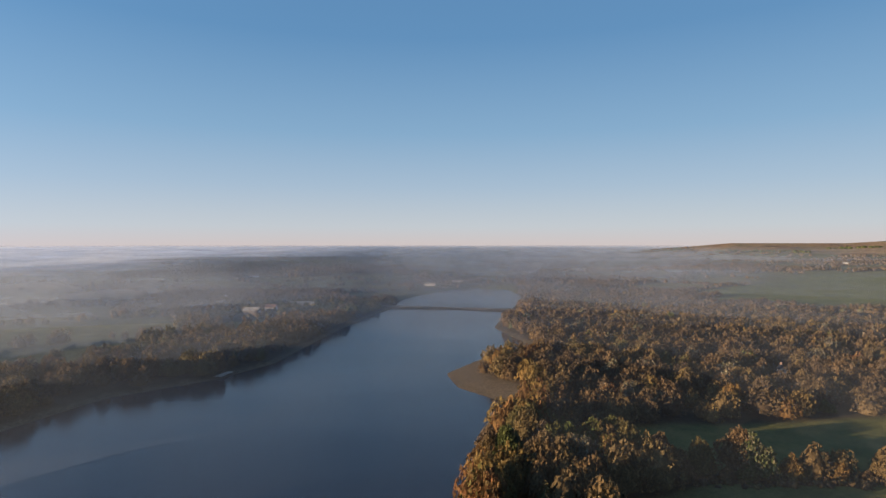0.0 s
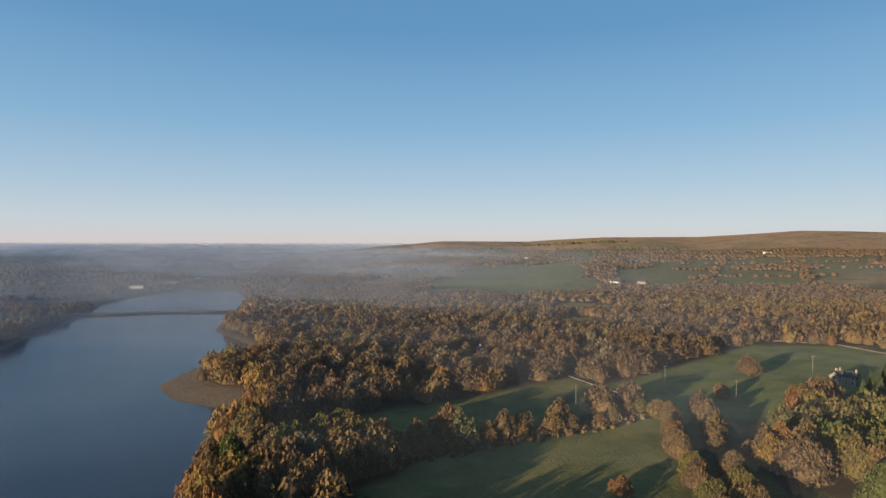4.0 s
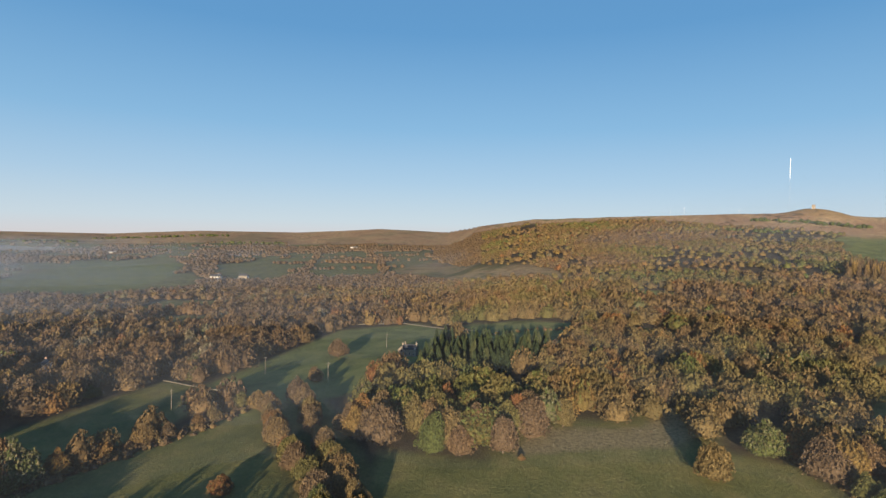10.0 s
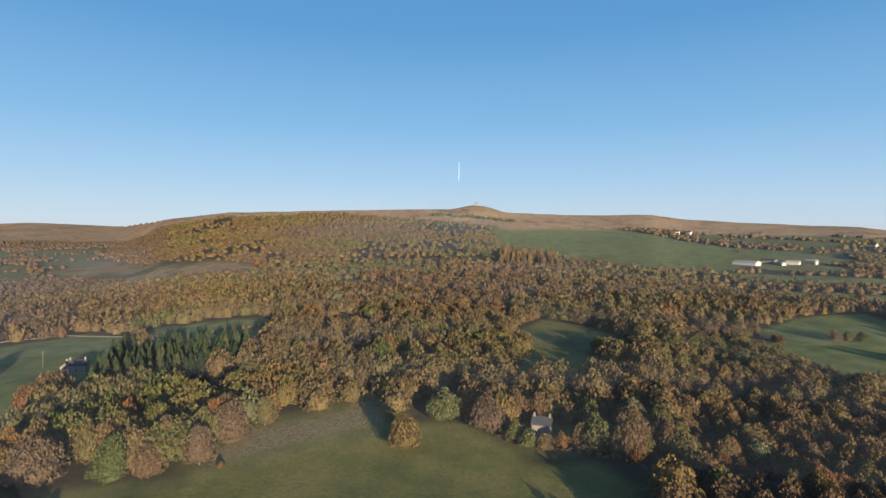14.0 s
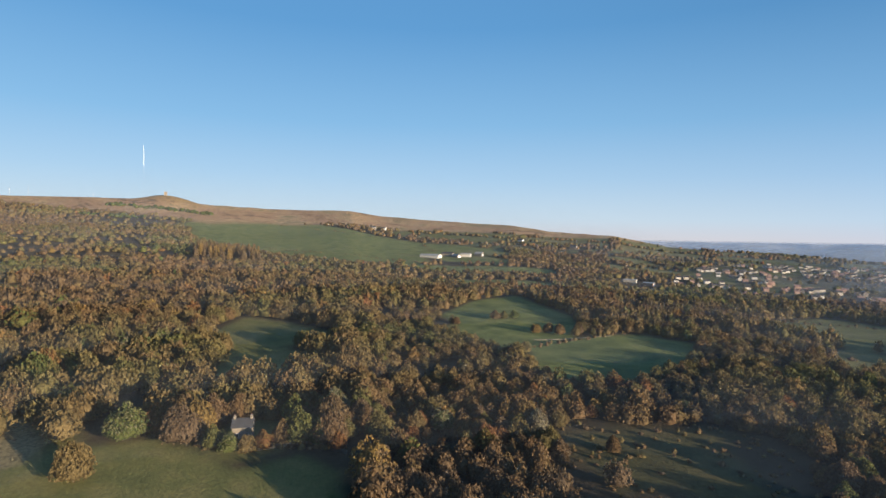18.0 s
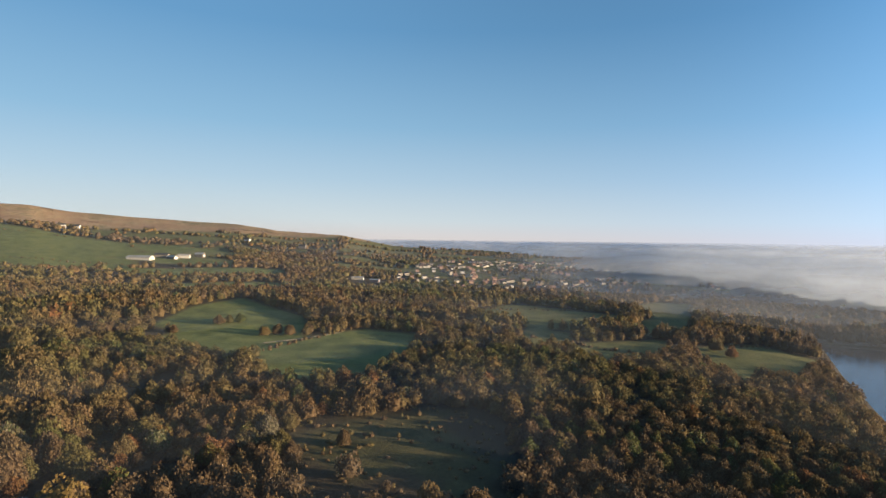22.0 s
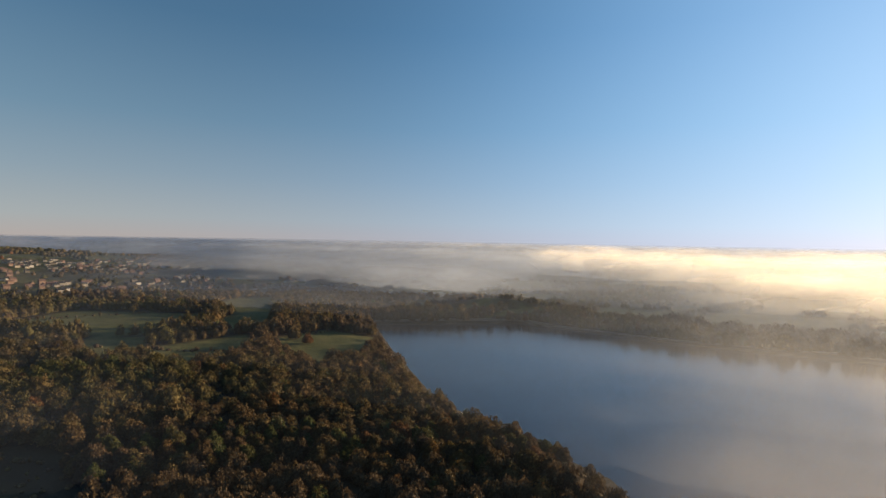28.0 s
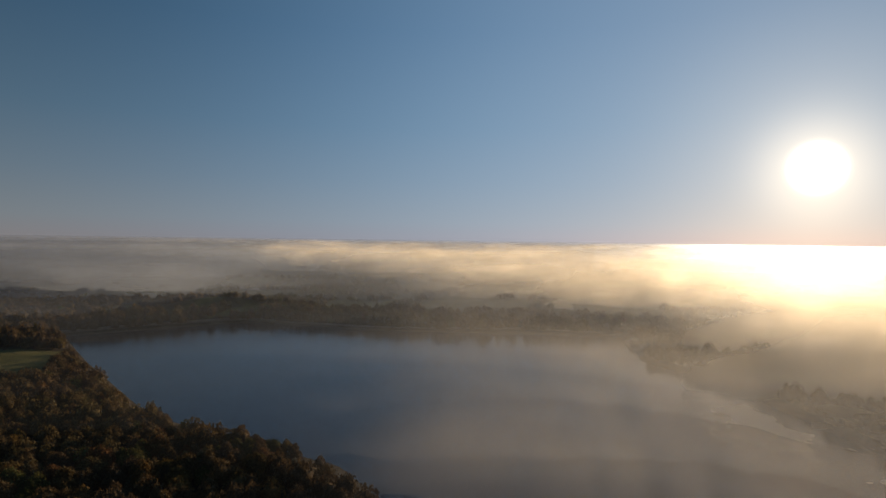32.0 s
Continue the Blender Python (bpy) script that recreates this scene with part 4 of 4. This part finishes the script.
def town():
    """Terraces and villas of the small town: one house of each kind, then copies in loose rows."""
    kinds = []
    for wall, roof, name in ((PALE_RENDER, SLATE, "pale rendered"), (BRICK, TILE_RED, "red brick"), (STONE, SLATE, "grey stone"), (RENDER_WHITE, SLATE, "white")):
        kinds.append(house("town_house", pose(0, 0, -60), 8.5, 11, 5.6, 3.0, wall, roof, 1, (1, 2), name + " town house with a pitched roof", "house", "houses of the town"))
    r = random.Random(5)
    middle, heading = TOWN.mean(0), radians(48)
    along, across = np.array([math.sin(heading), math.cos(heading)]), np.array([math.cos(heading), -math.sin(heading)])
    plots = []
    for row in range(-20, 21):
        bend = r.uniform(-0.12, 0.12)
        for k in range(-60, 61):
            u = k * 9.5 + r.uniform(-1, 1)
            q = middle + along * u + across * (row * 24 + (9 if k % 2 else 0) + bend * u)
            q = q[None]
            if outside(q, TOWN)[0] < 0 and cloudy(q[:, 0], q[:, 1], 170, 91)[0] > 0.50 and r.random() < 0.85:
                plots.append((q[0], bend))
    r.shuffle(plots)
    for q, bend in plots[:295]:
        z = float(height(q[:1], q[1:])[0])
        turn = -math.degrees(heading + bend * 0.6) + r.uniform(-4, 4) + (90 if r.random() < 0.15 else 0)
        copy_thing(kinds[r.choice([0, 0, 0, 1, 1, 2, 2, 3])], pose(q[0], q[1], z, 0, 0, turn) @ Matrix.Scale(r.uniform(0.48, 0.64), 4))
    for k in kinds:
        for o in (*k.children_recursive, k):
            bpy.data.objects.remove(o)


town()

# ---- landmarks ----
tower = thing("stone_tower", spot(80.86, 2040), "square stone tower on a grassy summit knoll", "tower")
part("shaft", prism([(-4.0, -1), (4.0, -1), (3.6, 9.0), (-3.6, 9.0)], -3.8, 3.8), STONE, tower)
part("parapet", box(-4.1, -4.1, 9.0, 4.1, 4.1, 10.0, None, 0.15), STONE, tower)
part("door", box(-0.6, -3.95, 0, 0.6, -3.75, 2.1), GLASS_DARK, tower)
base = from_bearing(79.42, 3300, height_at(79.42, 3300))
mast = thing("radio_mast", pose(base.x, base.y, base.z), "very tall slender guyed radio mast behind the moor", "mast")
# dim grey below, white above: haze and sunlight are put into the paint
part("lower_shaft", rod(0.22, 0.22, 358 - base.z, 8, 0), MAST_GREY, mast)
part("upper_shaft", rod(0.6, 0.5, 84, 8, 358 - base.z), MAST_WHITE, mast, "upper section of the mast, white for its sunlit look")
part("collar", rod(0.9, 0.9, 3, 10, 386 - base.z), MAST_GREY, mast)
part("collar", rod(0.85, 0.85, 3, 10, 415 - base.z), MAST_GREY, mast)
for b, top in ((71.6, 2.78), (72.6, 2.92), (76.3, 2.72)):
    p = from_bearing(b, 2350, height_at(b, 2350))
    ob = thing("aerial", pose(p.x, p.y, p.z), "thin lattice aerial on the ridge", "mast", "ridge aerials")
    h = CAM_Z + 2350 * math.tan(radians(top)) - p.z
    part("pole", rod(0.45, 0.3, h, 6), MAST_GREY, ob)
    part("antenna", box(-1.2, -0.5, h - 6, 1.2, 0.5, h - 4), MAST_WHITE, ob)
for b, d in ((44.6, 352), (39.7, 384), (49.3, 440), (33.0, 330)):
    ob = thing("utility_pole", spot(b, d, 40), "wooden utility pole with a crossarm in a pasture", "pole", "utility poles")
    part("post", rod(0.13, 0.09, 9.0, 8), TIMBER, ob)
    part("crossarm", box(-0.9, -0.08, 8.2, 0.9, 0.08, 8.35), TIMBER, ob)
    for x in (-0.75, 0, 0.75):
        part("insulator", rod(0.06, 0.05, 0.2, 6, 8.35, None, Matrix.Translation((x, 0, 0))), RENDER_WHITE, ob)


def wall_run(name, pts, h, w, mat, label, lift=0.0, kind="structure", category="wall"):
    """A wall or bank that follows the ground through plan points."""
    p = xy(pts)
    bm = bmesh.new()
    rows = []
    for a, b in zip(p[:-1], p[1:]):
        n = max(1, int(np.hypot(*(b - a)) / 12))
        for t in np.linspace(0, 1, n, endpoint=False):
            rows.append(a + (b - a) * t)
    rows.append(p[-1])
    rows = np.array(rows)
    zs = np.maximum(height(rows[:, 0], rows[:, 1]), 0) + lift if mat is not None else 0
    dirs = np.gradient(rows, axis=0)
    dirs /= np.linalg.norm(dirs, axis=1)[:, None]
    last = None
    for (x, y), (u, v), z in zip(rows, dirs, zs):
        s = [bm.verts.new((x - v * k * w / 2, y + u * k * w / 2, z + q)) for k, q in ((-1, -1.5), (-0.8, h), (0.8, h), (1, -1.5))]
        if last:
            for i in range(3):
                bm.faces.new((last[i], last[i + 1], s[i + 1], s[i]))
        else:
            bm.faces.new(s)
        last = s
    bm.faces.new(last[::-1])
    bmesh.ops.recalc_face_normals(bm, faces=bm.faces)
    return tagged(part(name, bm, mat), label, category, "", kind)


wall_run("field_wall", [(46.0, 565), (50.5, 560), (55.5, 508), (58.5, 462)], 0.7, 0.5, DRYSTONE, "drystone wall along the top of the pasture")
wall_run("lane_wall", [(32.4, 396), (34.4, 372), (36.6, 352)], 0.55, 0.4, DRYSTONE, "drystone wall beside the lane")
wall_run("garden_wall", [(87.5, 240), (91.5, 243), (94.5, 231)], 1.2, 0.7, DRYSTONE, "drystone wall by the cottage")
wall_run("causeway", [(6.3, 838), (1, 862), (-4.9, 884)], 1.3, 5.0, SLATE, "stone causeway dividing the two reservoirs", 0.0, "structure", "causeway")
wall_run("dam_wall", [(150.6, 660), (157, 676), (163.8, 697), (166, 672)], 1.6, 2.5, STONE, "pale stone wave wall along the dam", 0.3, "structure", "dam")
wall_run("shore_wall", [(166, 672), (175.6, 612), (186, 614), (195.4, 622)], 1.0, 2.0, STONE, "low stone bank of the reservoir", 0.0, "structure", "bank")
wall_run("path", [(109.8, 432), (112.5, 446), (115.8, 472)], 0.12, 1.5, plain("gravel", (0.16, 0.13, 0.09), 0.95, 0, 1.0, 0.2), "pale gravel track through a pasture", 0.05, "structure", "path")
stage = thing("landing_stage", spot(-17.3, 452, 60, 0.2), "pale timber landing stage at the far bank", "jetty")
for k in range(7):
    part("deck_board", box(-7 + k * 2, -2.2, 0.5, -5.06 + k * 2, 2.2, 0.7, None, 0.03), SHEET, stage)
for x in (-6, 0, 6):
    for y in (-1.9, 1.9):
        part("post", rod(0.15, 0.15, 3.0, 6, -2.4, None, Matrix.Translation((x, y, 0))), TIMBER, stage)
pier = thing("stone_pier", spot(194.9, 560, 10, 0.0), "low stone pier with a shelter by the foggy shore", "pier")
part("base", box(-6, -16, -2, 6, 16, 1.2, None, 0.3), STONE, pier)
part("shelter", box(-3, 4, 1.2, 3, 11, 4.2, None, 0.1), STONE, pier)
part("roof", roof_slabs(6.4, 7.4, 4.2, 1.6), SLATE, pier).location = (0, 7.5, 0)
rock = thing("rowing_buoy", pose(*from_bearing(-13.4, 505, -0.1)), "small dark mooring buoy on the water", "buoy")
part("float", rod(0.9, 0.5, 0.9, 10), TIMBER, rock)
part("ring", rod(0.15, 0.15, 0.5, 6, 0.9), STEEL, rock)


# ---- mist ----
def mist_material(name, tone, back, onward, through_share=0.5):
    """Thin vapour of the given tone that lets most light through; its thickness comes with the mesh."""
    m, n, l = material(name)
    pos = n.new("ShaderNodeNewGeometry").outputs["Position"]
    wave = node(n, l, "ShaderNodeMapping", Scale=(1.0, 1.0, 3.0), Vector=pos)
    f = noise_at(n, l, 0.006, 5.0, 0.6, wave.outputs[0])
    a = calc(n, l, "MULTIPLY", attr(n, "thick"), ramp(n, l, f, [(0.30, (0.55,) * 3), (0.70, (1.3,) * 3)]))
    a = calc(n, l, "MINIMUM", a, 0.97)
    # vapour throws most light onwards and little back
    d = node(n, l, "ShaderNodeBsdfDiffuse", Color=(*[c * back for c in tone], 1))
    t = node(n, l, "ShaderNodeBsdfTranslucent", Color=(*tone, 1))
    s = node(n, l, "ShaderNodeMixShader", i0=through_share, i1=d.outputs[0], i2=t.outputs[0]).outputs[0]
    if onward:
        g = node(n, l, "ShaderNodeBsdfRefraction", Color=(*tone, 1), Roughness=0.85, IOR=1.25)
        s = node(n, l, "ShaderNodeMixShader", i0=onward, i1=s, i2=g.outputs[0]).outputs[0]
    clear = n.new("ShaderNodeBsdfTransparent")
    o = n.new("ShaderNodeOutputMaterial")
    l.new(node(n, l, "ShaderNodeMixShader", i0=a, i1=clear.outputs[0], i2=s).outputs[0], o.inputs["Surface"])
    return m


# haze as see-through sheets; the blue-grey of distant air is put into their colour
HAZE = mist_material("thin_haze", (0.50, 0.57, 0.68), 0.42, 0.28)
FOG_TOP = mist_material("fog_top", (0.95, 0.93, 0.91), 1.0, 0.0, 0.1)
# cream tone: part of the sun's gold is put into the fog's colour
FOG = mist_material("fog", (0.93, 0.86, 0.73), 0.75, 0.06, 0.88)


def lattice(nu, nv):
    i, j = np.meshgrid(np.arange(nu - 1), np.arange(nv - 1), indexing="ij")
    a = i * nv + j
    return np.stack([a, a + nv, a + nv + 1, a + 1], -1).reshape(-1, 4)


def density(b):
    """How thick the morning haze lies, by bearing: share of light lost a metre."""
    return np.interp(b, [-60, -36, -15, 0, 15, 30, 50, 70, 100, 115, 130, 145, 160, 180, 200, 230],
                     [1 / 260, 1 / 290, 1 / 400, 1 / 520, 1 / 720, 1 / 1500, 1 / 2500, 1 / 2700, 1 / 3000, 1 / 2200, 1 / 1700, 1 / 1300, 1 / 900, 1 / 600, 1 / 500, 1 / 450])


VEILS = [180, 235, 300, 390, 490, 610, 750, 920, 1120, 1370, 1680, 2080, 2600, 3300, 4200]
bs = np.arange(-60, 225.1, 1.5)
hs = np.array([0.0, 0.25, 0.5, 0.7, 0.85, 1.0])
for k, r in enumerate(VEILS):
    gap = (VEILS[k + 1] - r) if k + 1 < len(VEILS) else 900
    bg, hg = np.meshgrid(bs, hs, indexing="ij")
    rad = r * (1 + 0.05 * np.sin(np.radians(bg) * 9 + k * 2.1))
    x, y = from_plan(bg, rad)
    base = height(x.ravel(), y.ravel(), False).reshape(x.shape)
    lead = 0.25 + 0.2 * (1 - ease(-5, 14, bg)) + 1.2 * ease(15, 45, bg) * (1 - ease(125, 142, bg)) + 0.05 * ease(142, 155, bg) + 0.6 * ease(166, 190, bg)
    top = (52 + 24 * ease(300, 2600, r)) * (1 + 2.2 * ease(52, 84, bg) * (1 - ease(100, 128, bg)) * ease(300, 1200, r) * (r < 1400))
    z = -3 + (top + 3) * hg
    fade = 1 - ease(0.45, 1.0, hg)
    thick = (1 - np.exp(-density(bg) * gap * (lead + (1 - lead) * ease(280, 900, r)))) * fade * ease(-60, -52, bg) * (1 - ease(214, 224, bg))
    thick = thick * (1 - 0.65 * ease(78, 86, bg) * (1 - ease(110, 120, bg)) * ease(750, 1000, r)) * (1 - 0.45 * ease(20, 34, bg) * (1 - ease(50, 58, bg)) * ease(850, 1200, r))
    thick = thick * np.where(bg < 8, 0.45 + 0.55 * ease(200, 560, rad), 1.0)            # thinner over the near water, where the sheets' edges would show
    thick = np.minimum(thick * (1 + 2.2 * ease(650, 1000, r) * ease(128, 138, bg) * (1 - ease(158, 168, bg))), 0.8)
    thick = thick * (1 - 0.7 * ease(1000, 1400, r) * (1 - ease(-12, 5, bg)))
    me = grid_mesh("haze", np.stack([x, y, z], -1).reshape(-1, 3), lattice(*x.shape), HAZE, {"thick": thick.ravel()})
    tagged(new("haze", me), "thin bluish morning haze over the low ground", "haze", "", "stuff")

def wavy(u, v, seed):
    """Soft billows without a lattice, 0 to 1."""
    s = np.zeros_like(u)
    r = np.random.default_rng(seed)
    for k in range(9):
        f = 1.55 ** (k * 0.7)
        t = r.uniform(0, 6.28)
        s = s + np.sin(f * (u * np.cos(t) + v * np.sin(t)) + r.uniform(0, 6.28) + 0.8 * np.sin(f * 0.7 * (v * np.cos(t) - u * np.sin(t)))) / f ** 0.75
    return np.clip(0.5 + s * 0.17, 0, 1)


# the sea of fog beyond the dam: rank behind rank of billows
FRONTS = [210, 265, 340, 430, 530, 640, 760, 900, 1070, 1280, 1540, 1860, 2260, 2760, 3400, 4200]
fh = np.array([0.0, 0.2, 0.4, 0.55, 0.66, 0.75, 0.83, 0.90, 0.95, 1.0])


def fog_front(k, r, fb, start_b, start_d):
    """One rank of fog across a sweep of bearings; start: how far off it begins, by bearing."""
    bg, hg = np.meshgrid(fb, fh, indexing="ij")
    rad = r * (1 + 0.05 * np.sin(np.radians(bg) * 7 + k * 1.7) + 0.007 * np.sin(np.radians(bg) * 53 + k * 3 + 3 * np.sin(np.radians(bg) * 11)) + 0.02 * (wavy(np.radians(bg) * 30 + hg, hg * 3.0, 23 + k) - 0.5))
    x, y = from_plan(bg, rad)
    start = np.interp(bg, start_b, start_d)
    rise = ease(0, 1, (rad - start) / (140 + 190 * (1 - ease(178, 200, bg)) + 0.28 * start))
    if rise.max() <= 0.01:
        return
    crest = wavy(np.radians(bg) * 14, np.zeros_like(bg) + k, 51 + k)
    top = np.minimum(12 + 52 * rise ** 0.8 + (crest - 0.5) * (26 * (1 - rise) + 0.012 * r), 73)
    top = np.maximum(top, 36 * ease(164, 184, bg))
    z = -2 + (top + 2) * hg
    across, up = bg * r * 0.0175, z * 4.0 + 997 * k
    u, v = across * 0.82 + up * 0.57, -across * 0.57 + up * 0.82
    puff = wavy(u / (55 + 0.03 * r), v / (55 + 0.03 * r), 61)
    ends = ease(fb[0], fb[0] + 16, bg) * (1 - ease(fb[-1] - 8, fb[-1], bg))
    thick = rise * np.clip(0.40 + 0.75 * (puff - 0.5), 0.10, 0.8) * (1 - ease(0.62, 1.0, hg + 0.25 * (puff - 0.5))) * ends
    thick = np.maximum(thick, (0.10 * ease(164, 186, bg) + 0.27 * ease(182, 206, bg)) * (r > 200) * (1 - ease(0.3, 1.0, hg)) * ends)      # thin mist over the water, added for the golden glow towards the sun
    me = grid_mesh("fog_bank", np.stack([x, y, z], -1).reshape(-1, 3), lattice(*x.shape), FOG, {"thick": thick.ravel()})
    tagged(new("fog_bank", me), "billowing sea of fog, the low sun's gold put in its colour", "fog", "", "stuff")


for k, r in enumerate(FRONTS):
    fog_front(k, r, np.arange(126, 226.1, 0.5), [126, 142, 152, 160, 168, 180, 195, 205, 215, 226], [4200, 4000, 3600, 2400, 1250, 660, 430, 250, 160, 130])

# the top of the fog over the western plain
bg, dg = np.meshgrid(np.arange(-72, 6.1, 0.75), np.geomspace(900, 4640, 70), indexing="ij")
x, y = from_plan(bg, dg)
z = 16 + 50 * ease(900, 4300, dg) + (cloudy(x, y, 420, 57) - 0.5) * 16 * (1 - 0.7 * ease(2500, 4500, dg)) + (cloudy(x, y, 170, 59) - 0.5) * 9 * (1 - 0.8 * ease(1500, 3600, dg))
far_edge = np.interp(bg, [-72, -40, -28, -18, -8, 6], [750, 820, 980, 1500, 2400, 4200])
thick = 0.7 * ease(0, 1400, dg - far_edge + 300 * (cloudy(x, y, 500, 58) - 0.5)) * (1 - ease(-26, 5, bg))
me = grid_mesh("fog_bank", np.stack([x, y, z], -1).reshape(-1, 3), lattice(*x.shape), FOG_TOP, {"thick": thick.ravel()})
tagged(new("fog_bank", me), "white fog lying over the western plain", "fog", "", "stuff")

# the last of the plain, lost in haze: a ring of haze-coloured sheet
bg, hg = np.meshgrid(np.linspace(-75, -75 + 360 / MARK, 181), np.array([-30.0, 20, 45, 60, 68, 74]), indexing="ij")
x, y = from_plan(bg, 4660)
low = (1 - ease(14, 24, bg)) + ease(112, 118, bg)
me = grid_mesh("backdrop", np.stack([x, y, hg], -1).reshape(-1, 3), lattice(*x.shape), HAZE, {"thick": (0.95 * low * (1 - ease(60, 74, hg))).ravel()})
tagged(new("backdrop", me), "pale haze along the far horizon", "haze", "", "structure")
